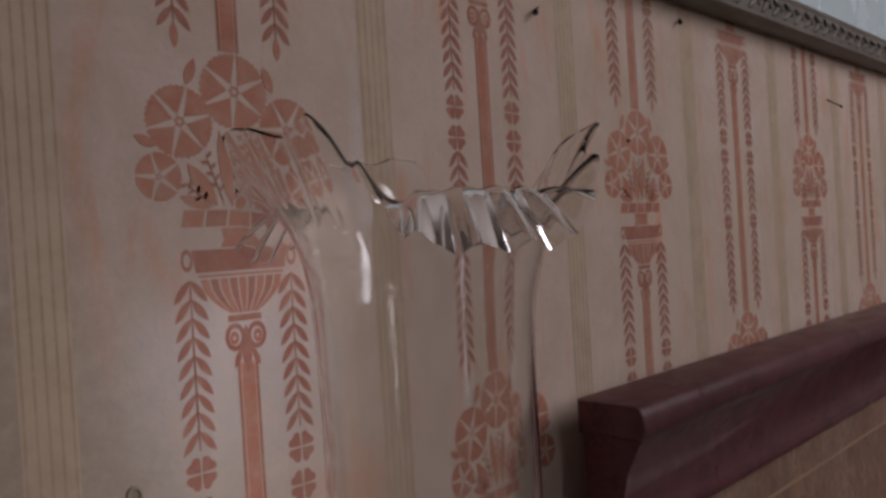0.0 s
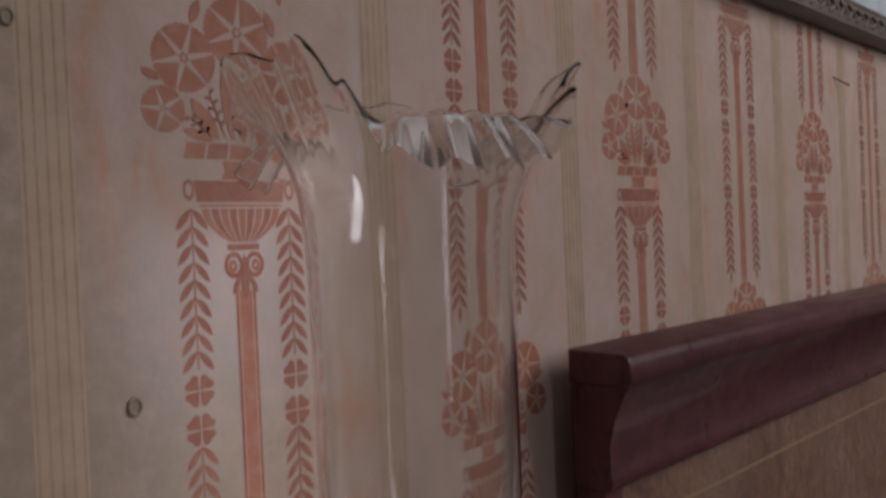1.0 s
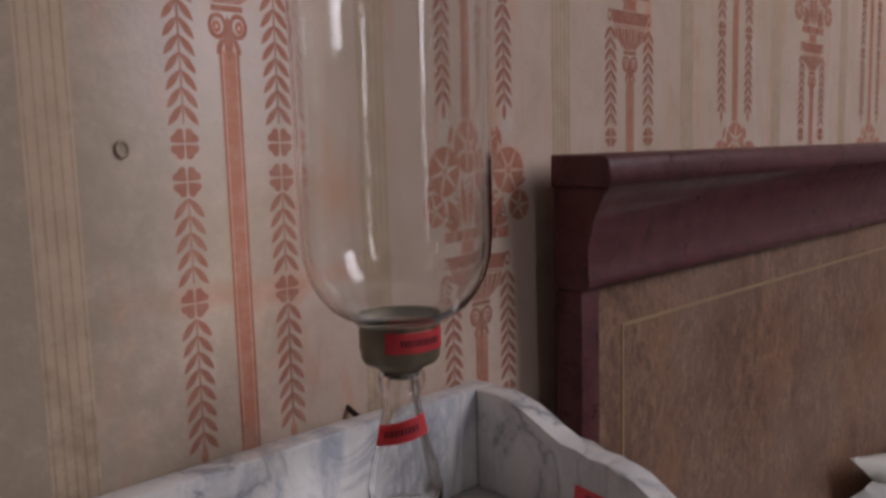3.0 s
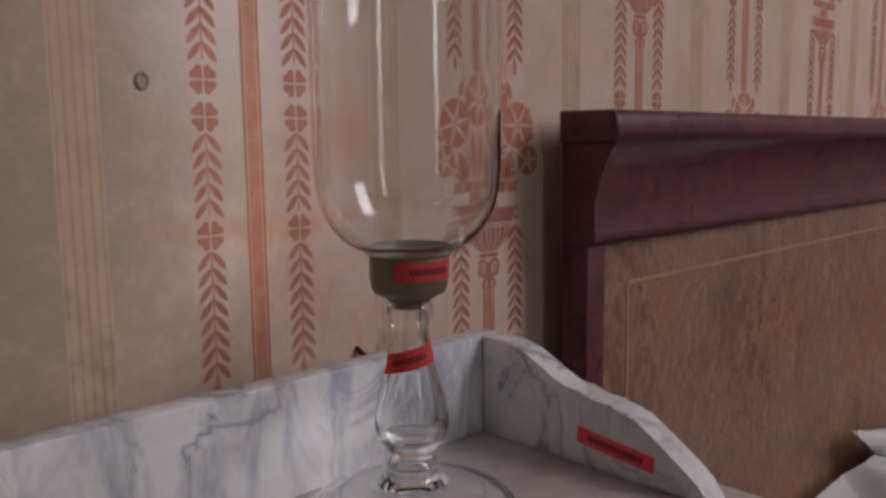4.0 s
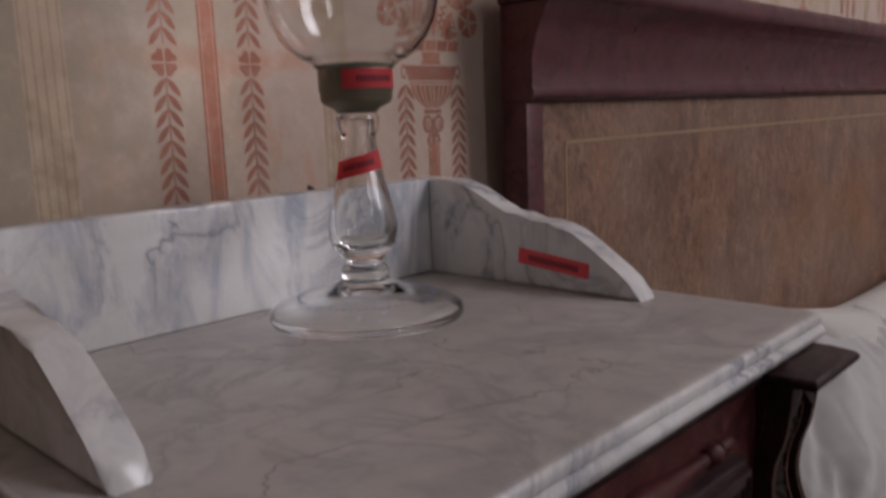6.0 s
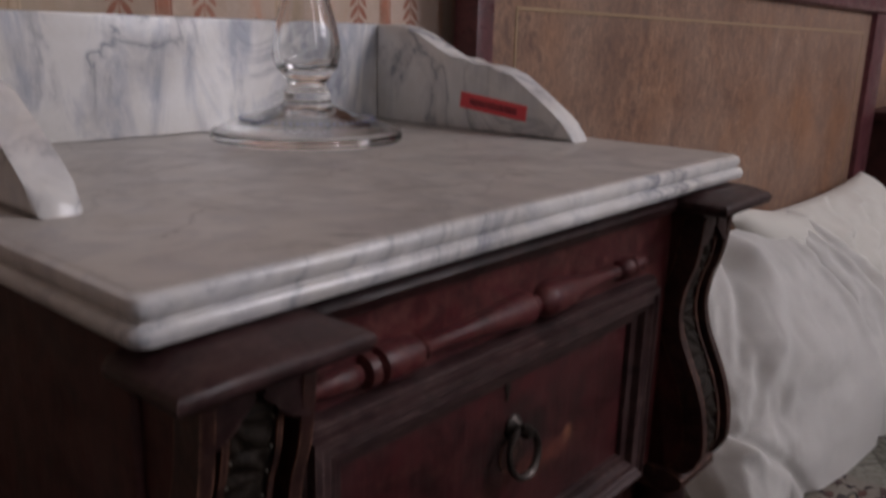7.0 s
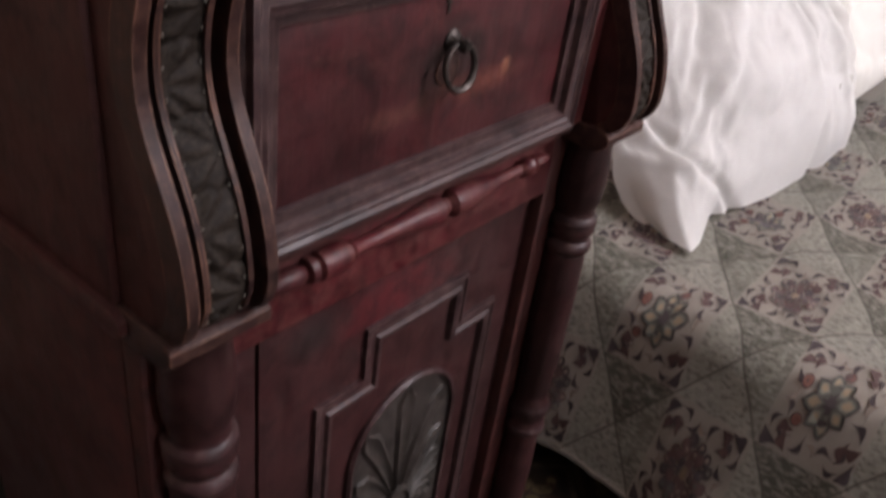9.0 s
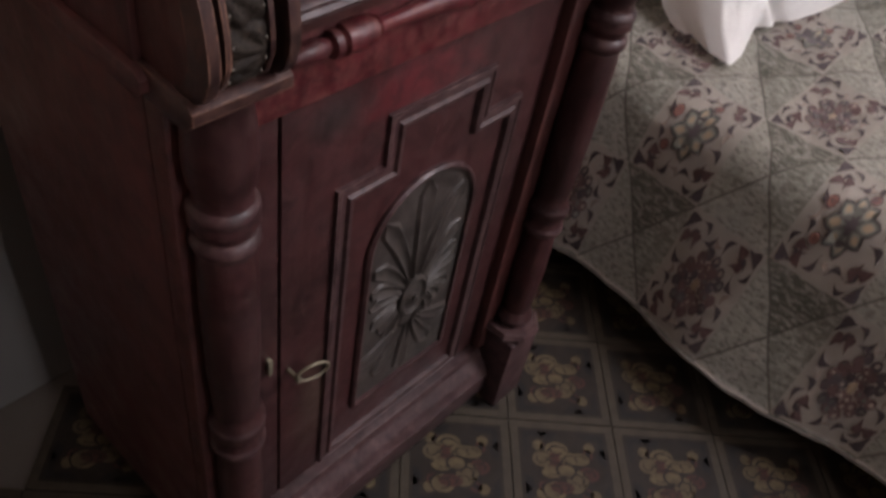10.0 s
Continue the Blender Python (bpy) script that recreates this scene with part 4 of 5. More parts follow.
def sheet():
    """A white sheet heaped over the pillows and falling in folds to a pointed corner on the quilt."""
    bm = bmesh.new()
    nu, nv = 110, 70
    # its top edge on the pillows, the belly of its fall, and the lower edge on the bed, over the share of its width
    top = [(0.0, 0.50, -0.05, 0.585), (0.2, 0.59, -0.05, 0.592), (0.4, 0.69, -0.055, 0.595), (0.6, 0.78, -0.06, 0.60), (0.8, 0.84, -0.07, 0.604), (1.0, 0.87, -0.08, 0.605)]
    belly = [(0.0, 0.447, -0.10, 0.40), (0.2, 0.495, -0.17, 0.43), (0.4, 0.575, -0.20, 0.455), (0.6, 0.70, -0.225, 0.468), (0.8, 0.82, -0.24, 0.482), (1.0, 0.925, -0.245, 0.475)]
    foot = [(0.0, 0.418, -0.195), (0.07, 0.398, -0.235), (0.13, 0.396, -0.268), (0.2, 0.43, -0.265), (0.34, 0.515, -0.240), (0.42, 0.54, -0.256), (0.6, 0.65, -0.277), (0.8, 0.845, -0.293), (1.0, 0.953, -0.29)]

    def along(tab, u):
        for a, b in zip(tab, tab[1:]):
            if u <= b[0]:
                t = (u - a[0]) / (b[0] - a[0])
                return [p + (q - p) * t for p, q in zip(a[1:], b[1:])]
        return list(tab[-1][1:])
    rows = []
    for i in range(nu + 1):
        u = i / nu
        p0, p1, p2 = Vector(along(top, u)), Vector(along(belly, u)), Vector(along(foot, u) + [BED_Z + 0.012])
        row = []
        for j in range(nv + 1):
            v = j / nv
            p = p0 * ((1 - v) * (1 - 2 * v)) + p1 * (4 * v * (1 - v)) + p2 * (v * (2 * v - 1))
            bulge = math.sin(math.pi * v)
            # a deep crease runs from the corner of the tail up to the near edge, with soft folds over it
            line = 0.10 + 0.31 * (v - 0.5) / 0.45
            crease = -0.024 * math.exp(-((u - line) / 0.022) ** 2) * min(1, max(0, (v - 0.42) / 0.2)) * (1 - 0.5 * v)
            crease += 0.016 * math.exp(-((u - line + 0.055) / 0.04) ** 2) * min(1, max(0, (v - 0.45) / 0.2)) * bulge
            crease -= 0.019 * math.exp(-((u - 0.34 + 0.5 * v * v) / 0.03) ** 2) * min(1, v / 0.1) * max(0, 1 - v / 0.55)
            crease += 0.014 * math.exp(-((u - 0.42 + 0.35 * v * v) / 0.04) ** 2) * min(1, v / 0.1) * max(0, 1 - v / 0.6)
            crease -= 0.014 * math.exp(-((u - 0.80 + 0.05 * v) / 0.018) ** 2) * min(1, v / 0.3)
            fold = 0.020 * fbm(u * 3.2, v * 2.4, 9.0) * bulge + 0.009 * fbm(u * 9, v * 5 + u * 4, 2.0) * bulge
            # a curved hollow near the upper corner, a crease under it and long pulls beside the far edge
            arc = u - 0.30 - 0.10 * math.sin(math.pi * min(1.0, v / 0.5)) + 0.04 * v
            fold -= 0.016 * math.exp(-(arc / 0.035) ** 2) * max(0.0, 1 - v / 0.62)
            fold += 0.011 * math.exp(-((arc - 0.06) / 0.03) ** 2) * max(0.0, 1 - v / 0.62)
            dip = v - 0.60 - 0.22 * (u - 0.05)
            fold -= 0.014 * math.exp(-(dip / 0.035) ** 2) * max(0.0, 1 - abs(u - 0.14) / 0.2)
            fold += 0.010 * math.exp(-((dip - 0.06) / 0.03) ** 2) * max(0.0, 1 - abs(u - 0.14) / 0.2)
            for k0 in (0.70, 0.88):
                fold += 0.010 * (math.exp(-((u - k0 - 0.08 * v) / 0.02) ** 2) - math.exp(-((u - k0 - 0.05 - 0.08 * v) / 0.025) ** 2)) * bulge
            roll = 0.007 * math.exp(-((1 - u) / 0.03) ** 2)
            p += Vector((0, -0.76, 0.65 * (1 - 0.6 * v))) * (fold + crease + roll)
            p.z = max(p.z, BED_Z + 0.011)
            row.append(bm.verts.new(p))
        rows.append(row)
    # the near edge is turned under in a narrow strip
    for k in range(1, 3):
        rows.insert(0, [bm.verts.new(p.co + Vector((-0.004 + 0.0005 * k, 0.0075, -0.007)) * (0.35 + 0.65 * math.sin(math.pi * j / nv) ** 0.5)) for j, p in enumerate(rows[0])])
    for row in rows[:2]:
        for p in row:
            p.co.z = max(p.co.z, BED_Z + 0.009)
    for a, b in zip(rows, rows[1:]):
        for j in range(nv):
            bm.faces.new((a[j], a[j + 1], b[j + 1], b[j]))
    bmesh.ops.solidify(bm, geom=bm.faces[:], thickness=0.0035)
    ob = part("bed_sheet", bm, LINEN, smooth=80)
    tagged(ob, "crumpled white sheet thrown over the pillows, corner lying on the quilt", "sheet")


sheet()


# ---- the nightstand ----
CX = -0.178  # its middle line
TOP = 0.80


def nightstand():
    th = thing("nightstand", (CX, -0.14, 0.0), "dark red carved mahogany nightstand with drawer, door and turned columns", "nightstand")
    L, R = -0.3836, 0.0266
    # carcass: upper box with the drawer, lower cupboard
    part("upper_case", solid(L, R, -0.272, 0.012, 0.59, 0.7815, 0.0015), MAHOGANY_DARK, th)
    part("lower_case", solid(L + 0.009, R - 0.006, -0.258, -0.052, 0.05, 0.578, 0.0015), MAHOGANY_DARK, th)
    part("shelf_moulding", prism(bmesh.new(), [(0.014, 0.576), (-0.276, 0.576), (-0.281, 0.580), (-0.281, 0.586), (-0.276, 0.590), (0.014, 0.590)], "x", L - 0.004, R + 0.004, 0.001), MAHOGANY_DARK, th)
    part("rail_front", solid(L + 0.048, R - 0.048, -0.2865, -0.2715, 0.5905, 0.781), RED_WOOD, th, "worn red-stained drawer rail")
    part("cross_rail", solid(-0.327, -0.029, -0.274, -0.257, 0.528, 0.5755, 0.001), RED_WOOD, th, "worn red-stained rail")
    prof = [(-0.27, 0.765), (-0.284, 0.765), (-0.292, 0.769), (-0.294, 0.774), (-0.292, 0.778), (-0.286, 0.7818), (-0.27, 0.7818)]
    part("top_moulding", prism(bmesh.new(), prof, "x", -0.333, -0.023, 0.001), MAHOGANY, th)
    # cap blocks and scrolled brackets at the corners
    for x0, x1 in ((-0.398, -0.324), (-0.032, 0.042)):
        bm = bmesh.new()
        rings = [[bm.verts.new(p) for p in ((x0 + o, -0.285, z), (x0 + o, -0.3255 + o, z), (x1 - o, -0.3255 + o, z), (x1 - o, -0.285, z))] for o, z in ((0.004, 0.7695), (0.0015, 0.7705), (0.0, 0.7728), (0.0, 0.7752), (0.0022, 0.7775), (0.0065, 0.7795), (0.0105, 0.7808), (0.012, 0.7818))]
        for p, q in zip(rings, rings[1:]):
            for i in range(4):
                bm.faces.new((p[i], p[(i + 1) % 4], q[(i + 1) % 4], q[i]))
        bm.faces.new(rings[0])
        bm.faces.new(rings[-1])
        part("cap_block", bm, MOULDING, th, smooth=50)
    curve = [(0.765, -0.304), (0.748, -0.3025), (0.732, -0.300), (0.718, -0.2955), (0.70, -0.2935), (0.684, -0.2965), (0.668, -0.3035), (0.652, -0.311), (0.634, -0.3165), (0.615, -0.319), (0.602, -0.3175), (0.592, -0.311), (0.590, -0.306)]
    smooth_curve = []
    for i in range(len(curve) - 1):
        q = [Vector(curve[max(0, min(len(curve) - 1, i + k))]) for k in (-1, 0, 1, 2)]
        for t in (0.0, 0.34, 0.67):
            smooth_curve.append(tuple(0.5 * (2 * q[1] + (q[2] - q[0]) * t + (2 * q[0] - 5 * q[1] + 4 * q[2] - q[3]) * t * t + (3 * q[1] - q[0] - 3 * q[2] + q[3]) * t ** 3)))
    curve = [(z, y - 0.004) for z, y in smooth_curve + [curve[-1]]]
    for c in (-0.3575, 0.0025):
        w, rim = 0.0228, 0.0058

        def strip(x0, x1, out, back=None):
            rear = [(-0.262, 0.7695)] if back is None else [(y + back, z) for z, y in curve]
            tail = [(-0.262, 0.590)] if back is None else []
            return prism(bmesh.new(), rear[::-1] + [(y - out, z) for z, y in curve] + tail, "x", x0, x1, 0.0012)
        br = part("bracket", strip(c - w + 0.0005, c + w - 0.0005, -0.013), MAHOGANY_DARK, th, "scrolled bracket with worn rims and a gathered leather band")
        for x0, x1 in ((c - w, c - w + rim), (c + w - rim, c + w)):
            part("bracket_rim", strip(x0, x1, 0.0, 0.0145), RIM, br)
        # thin rubbed edges of the raised strip that carries the leather
        for x0, x1 in ((c - 0.0122, c - 0.0094), (c + 0.0098, c + 0.0122)):
            part("strip_edge", strip(x0, x1, -0.0036, 0.0135), RIM, br)
        # band of gathered leather: folds fan out from studs set by turns along its two edges
        steps, across, half = 150, 18, 0.0095
        bm, studs = bmesh.new(), bmesh.new()
        rows = []
        for i in range(steps + 1):
            k = i / steps * (len(curve) - 1.001)
            p, q = curve[int(k)], curve[int(k) + 1]
            z, y = p[0] + (q[0] - p[0]) * (k % 1), p[1] + (q[1] - p[1]) * (k % 1)
            cell, s = divmod(i / steps * 7.0, 1.0)
            edge = 1 if cell % 2 else -1
            row = []
            for j in range(across + 1):
                t = j / across * 2 - 1
                dx, dz = (t - edge) * half, (s - 0.5) * 0.025
                fan = math.atan2(dz, abs(dx) + 0.0008)
                reach = min(1.0, math.hypot(dx, dz) / 0.02)
                lift = 0.0013 * math.cos(fan * 10 + 0.6 * cell) * reach ** 0.6 * (1 - abs(t) ** 6) + 0.0012 * (1 - t * t)
                lift -= 0.0016 * math.exp(-(min(s, 1 - s) / 0.05) ** 2)
                row.append(bm.verts.new((c + t * half, y + 0.0055 - lift, z)))
            rows.append(row)
            if i % 9 == 4:
                for side in (-1, 1):
                    bmesh.ops.create_icosphere(studs, subdivisions=1, radius=0.0007, matrix=Matrix.Translation((c + side * 0.0082, y + 0.0043, z)))
        for p, q in zip(rows, rows[1:]):
            for j in range(across):
                bm.faces.new((p[j], p[j + 1], q[j + 1], q[j]))
        part("bracket_band", bm, LEATHER, br, "dark gathered leather band between the rims", smooth=80)
        part("band_studs", studs, STUD, br)["kind"] = "stuff"
        # notched ogee piece under the cap: two halves round a pointed opening with a slot over it
        k = 0.0215
        notch = [(c - k, 0.7697), (c - 0.0038, 0.7697), (c - 0.0036, 0.7622), (c - 0.0008, 0.7590), (c - 0.0022, 0.7562), (c - 0.0068, 0.7530), (c - 0.0102, 0.7505), (c - 0.0125, 0.7465), (c - k, 0.7440)]
        for flip in (1, -1):
            part("bracket_crest", prism(bmesh.new(), [(c + flip * (q - c), z) for q, z in notch][::flip], "y", -0.3065, -0.280, 0.0012), MOULDING, br)
        # block over the column
        part("column_cap", prism(bmesh.new(), [(-0.25, 0.573), (-0.305, 0.573), (-0.3125, 0.580), (-0.3125, 0.586), (-0.306, 0.5905), (-0.25, 0.5905)], "x", c - 0.0255, c + 0.0285, 0.0014), RIM, th, "worn edge block over the column")

    # drawer
    dx0, dx1, dz0, dz1 = -0.334, -0.050, 0.594, 0.732
    dr = part("drawer_front", solid(dx0 + 0.004, dx1 - 0.004, -0.2885, -0.2725, dz0 + 0.004, dz1 - 0.004, 0.001), DRAWER, th, "worn dark red drawer front, scratched round the pull")
    sect = [(0.0, -0.012), (0.0, 0.003), (0.002, 0.006), (0.0045, 0.0065), (0.0055, 0.0105), (0.0085, 0.0115), (0.0105, 0.0095), (0.0135, 0.0105), (0.0155, 0.0085), (0.0185, 0.008), (0.0205, 0.004), (0.0255, 0.003), (0.0275, -0.004), (0.0275, -0.012)]
    y = -0.2885
    loop = [(dx0, y, dz0), (dx0, y, dz1), (dx1, y, dz1), (dx1, y, dz0)]
    part("drawer_moulding", sweep(bmesh.new(), loop, [(s * 0.95, o) for s, o in sect]), MOULDING, dr, "stepped dusty moulding round the drawer")
    ctr = -0.190
    bm = bmesh.new()
    lathe(bm, [(0.0026, -0.001), (0.0026, 0.0006)], pose(ctr - 0.006, y, 0.7035, 90), 14)
    prism(bm, [(ctr - 0.0072, 0.6965), (ctr - 0.0048, 0.6965), (ctr - 0.0052, 0.7035), (ctr - 0.0068, 0.7035)], "y", y - 0.0006, y + 0.001)
    part("keyhole", bm, IRON, dr, "small dark keyhole")
    bm = bmesh.new()
    lathe(bm, [(0.0065, 0.0), (0.0065, 0.0012), (0.0048, 0.0025), (0.003, 0.006), (0.0042, 0.009), (0.003, 0.012), (0.0, 0.0125)], pose(ctr, y, 0.6805, 90), 18)
    pull = part("drawer_pull", bm, IRON, dr, "dark iron ring pull")
    bm = bmesh.new()
    ring_c = Vector((ctr - 0.001, y - 0.0065, 0.6690))
    rings = []
    for i in range(36):
        a = 2 * math.pi * i / 36
        d = Vector((math.cos(a), 0.18 * (math.sin(a) - 1), math.sin(a)))
        rings.append([bm.verts.new(ring_c + d * 0.0123 + (d * math.cos(b) + Vector((0, 1, 0)) * math.sin(b)) * 0.0019) for b in (2 * math.pi * q / 8 for q in range(8))])
    for i in range(36):
        p, q = rings[i], rings[(i + 1) % 36]
        for j in range(8):
            bm.faces.new((p[j], p[(j + 1) % 8], q[(j + 1) % 8], q[j]))
    part("ring", bm, IRON, pull)
    bm = lathe(bmesh.new(), [(0.0095, -0.0005), (0.0095, 0.0008), (0.006, 0.0018), (0.0028, 0.0022), (0.0, 0.0026)], pose(ctr - 0.001, y, 0.665, 90), 20)
    part("pull_plate", bm, RIM, pull)

    # turned half-spindles laid on the rails
    def spindle(z, y, x0, x1, r):
        n = x1 - x0
        prof = [(0.0, 0.0), (0.25, 0.0), (0.5, 0.012), (0.62, 0.045), (0.75, 0.08), (0.55, 0.102), (0.45, 0.108), (0.9, 0.114), (0.95, 0.13), (0.6, 0.136), (1.0, 0.145), (1.12, 0.18), (0.95, 0.225), (0.55, 0.235), (0.7, 0.242), (0.5, 0.262), (0.52, 0.31), (0.72, 0.40), (0.95, 0.47), (1.12, 0.505), (1.05, 0.53), (0.6, 0.54), (0.72, 0.548), (0.6, 0.56), (1.1, 0.575), (1.2, 0.60), (1.1, 0.65), (0.78, 0.71), (0.55, 0.77), (0.46, 0.83), (0.5, 0.865), (0.75, 0.872), (0.45, 0.882), (0.8, 0.895), (0.85, 0.91), (0.5, 0.92), (0.75, 0.93), (0.4, 0.945), (0.55, 0.97), (0.3, 1.0), (0.0, 1.0)]
        m = Matrix.Translation((x0, y, z)) @ Euler((0, radians(90), 0)).to_matrix().to_4x4()
        return lathe(bmesh.new(), [(a * r, b * n) for a, b in prof], m, 20)
    part("spindle", spindle(0.7425, -0.2885, -0.326, -0.058, 0.0080), RED_WOOD, th, "turned red-brown spindle moulding")
    part("spindle", spindle(0.566, -0.279, -0.308, -0.047, 0.0086), RED_WOOD, th, "turned red-brown spindle moulding")

    # posts behind the columns
    for x0, x1 in ((L + 0.009, -0.3275), (-0.0295, R - 0.006)):
        part("corner_post", solid(x0, x1, -0.2735, -0.2583, 0.0845, 0.5755, 0.001), MAHOGANY_DARK, th)
    # corner columns
    prof = [(0.020, 0.573), (0.0205, 0.565), (0.0225, 0.55), (0.0232, 0.535), (0.022, 0.52), (0.0185, 0.512), (0.0195, 0.507), (0.0225, 0.502), (0.0235, 0.492), (0.0195, 0.487), (0.019, 0.484), (0.0225, 0.480), (0.0225, 0.474), (0.0185, 0.470), (0.0205, 0.464), (0.0215, 0.42), (0.021, 0.36), (0.0185, 0.315), (0.0185, 0.308), (0.0225, 0.303), (0.0235, 0.292), (0.0195, 0.286), (0.0195, 0.282), (0.022, 0.278), (0.022, 0.272), (0.0175, 0.268), (0.0185, 0.262), (0.0205, 0.21), (0.0185, 0.155), (0.0175, 0.148), (0.022, 0.142), (0.023, 0.134), (0.019, 0.128)]
    for c in (-0.353, 0.004):
        col = part("column", lathe(bmesh.new(), [(r * 0.83, z) for r, z in prof], Matrix.Translation((c, -0.286, 0)), 28), MAHOGANY, th, "turned dark mahogany corner column")
        for top in (0.5065, 0.4835, 0.3045, 0.2785, 0.1430):
            bead = [(0.0155, top - 0.0125), (0.0183, top - 0.0105), (0.0198, top - 0.0065), (0.0193, top - 0.0025), (0.0168, top)]
            part("bead", lathe(bmesh.new(), bead, Matrix.Translation((c, -0.286, 0)), 28), MOULDING, col, "dusty turned bead")
        h = 0.0235
        bm = bmesh.new()
        lathe(bm, [(0.0245, 0.114), (h * 1.30, 0.118), (h * 1.36, 0.122), (h * 1.2, 0.128)], Matrix.Translation((c, -0.286, 0)) @ Matrix.Rotation(radians(22.5), 4, "Z"), 8)
        box(bm, c - h, c + h, -0.286 - h, -0.286 + h, 0.0, 0.1145, 0.002)
        part("foot_block", bm, MOULDING, col, "square dusty foot block")
    # back feet
    for c in (-0.345, -0.011):
        part("back_foot", solid(c - 0.02, c + 0.02, -0.095, -0.055, 0.0, 0.0505, 0.002), MAHOGANY_DARK, th)
    # plinth with steps
    prof = [(-0.2, 0.018), (-0.289, 0.018), (-0.291, 0.022), (-0.291, 0.052), (-0.286, 0.058), (-0.283, 0.066), (-0.276, 0.07), (-0.272, 0.08), (-0.258, 0.084), (-0.2, 0.084)]
    part("plinth", prism(bmesh.new(), prof, "x", -0.3335, -0.0225, 0.001), MOULDING, th, "stepped dusty plinth")

    # cupboard door
    door = part("door", solid(-0.297, -0.030, -0.2635, -0.2585, 0.086, 0.524, 0.001), DOOR, th, "dark mahogany door with stepped moulding and carved shell")
    part("stile", solid(-0.326, -0.2985, -0.262, -0.2585, 0.0845, 0.5275, 0.0008), MAHOGANY, th)
    mid, y = -0.156, -0.2635
    a, b, z0, z1, z2 = 0.083, 0.040, 0.104, 0.425, 0.468
    loop = [(mid - a, z0), (mid - a, z1), (mid - b, z1), (mid - b, z2), (mid + b, z2), (mid + b, z1), (mid + a, z1), (mid + a, z0)]
    sect = [(-0.002, -0.002), (0.0, 0.0045), (0.004, 0.0055), (0.0055, 0.003), (0.0095, 0.003), (0.011, 0.0045), (0.0135, 0.0035), (0.014, -0.002)]
    part("door_moulding", sweep(bmesh.new(), [(x, y, z) for x, z in loop], [(-s, o) for s, o in sect]), MOULDING, door, "stepped raised moulding on the door")
    # carved shell in an arched field
    w, zb, zs = 0.057, 0.152, 0.348
    arch = [(mid - w, zb)] + [(mid - w * math.cos(t), zs + w * math.sin(t)) for t in (math.pi * i / 18 for i in range(19))] + [(mid + w, zb)]
    field = part("carved_field", prism(bmesh.new(), arch, "y", y - 0.0012, y + 0.001), CARVED, door, "arched field carved with a shell and rosette")
    bm = bmesh.new()
    sweep(bm, [(x, y, z) for x, z in arch], [(0.0, -0.001), (0.0, 0.0045), (-0.0022, 0.0052), (-0.0042, 0.003), (-0.0042, -0.001)])
    part("arch_bead", bm, MOULDING, field)

    def petal(cx, cz, ang, r0, r1, wide, high, bend=0.0):
        bm = bmesh.new()
        n, k = 9, 6
        rows = []
        for i in range(n + 1):
            t = i / n
            r = r0 + (r1 - r0) * t
            aa = ang + bend * t
            px, pz = cx + r * math.sin(aa), cz + r * math.cos(aa)
            ww = wide * (0.25 + 0.75 * t ** 0.8) * (1 if t < 0.85 else math.sqrt(max(0.02, 1 - ((t - 0.85) / 0.15) ** 2)))
            row = []
            for j in range(k + 1):
                s = j / k * 2 - 1
                hh = high * (1 - 0.9 * (1 - s * s) ** 1.4) * (1 - 0.35 * t * t) if abs(s) < 0.99 else 0.0
                row.append(bm.verts.new((px + s * ww * math.cos(aa), y - 0.001 - hh, pz - s * ww * math.sin(aa))))
            rows.append(row)
        for p, q in zip(rows, rows[1:]):
            for j in range(k):
                bm.faces.new((p[j], p[j + 1], q[j + 1], q[j]))
        part("petal", bm, CARVED, field, smooth=50)
    cz = 0.266
    for i in range(-4, 5):
        ang, bend = i * 0.25, 0.11 * i
        reach = 0.0
        while reach < 0.16:
            aa = ang + bend * reach / 0.1
            px, pz = mid + reach * math.sin(aa), cz + reach * math.cos(aa)
            if abs(px - mid) > w - 0.007 or (pz > zs and math.hypot(px - mid, pz - zs) > w - 0.007):
                break
            reach += 0.002
        petal(mid, cz, ang, 0.020, reach, 0.0125 - 0.0006 * abs(i), 0.0062, bend * reach / 0.1)
    for i in range(4):
        for s in (-1, 1):
            petal(mid, cz, s * (1.55 + i * 0.34), 0.019, 0.049 - 0.004 * (i % 2), 0.0095, 0.0054, s * 0.3)
    for i in range(-2, 3):
        petal(mid, cz - 0.02, math.pi + i * 0.36, 0.02, 0.088 - 0.009 * abs(i), 0.012, 0.005, 0.1 * i)
    bm = bmesh.new()
    m = pose(mid, y - 0.001, cz, 90) @ Matrix.Diagonal((0.8, 1.2, 1, 1))
    lathe(bm, [(0.021, 0.0), (0.0205, 0.0045), (0.0175, 0.0058), (0.015, 0.0035), (0.0135, 0.003), (0.011, 0.0035), (0.006, 0.006), (0.0045, 0.0058), (0.0042, 0.0078), (0.0, 0.0085)], m, 26)
    part("rosette", bm, CARVED, field)
    # key with its ring in the lock
    bm = bmesh.new()
    lathe(bm, [(0.0018, -0.002), (0.0018, 0.012), (0.0026, 0.0125), (0.0026, 0.015), (0.0, 0.0155)], pose(-0.290, y, 0.273, 90), 12)
    key = part("key", bm, BRASS, door, "small brass key with oval bow in the lock")
    bm = bmesh.new()
    c0 = Vector((-0.2765, y - 0.014, 0.2725))
    rings = []
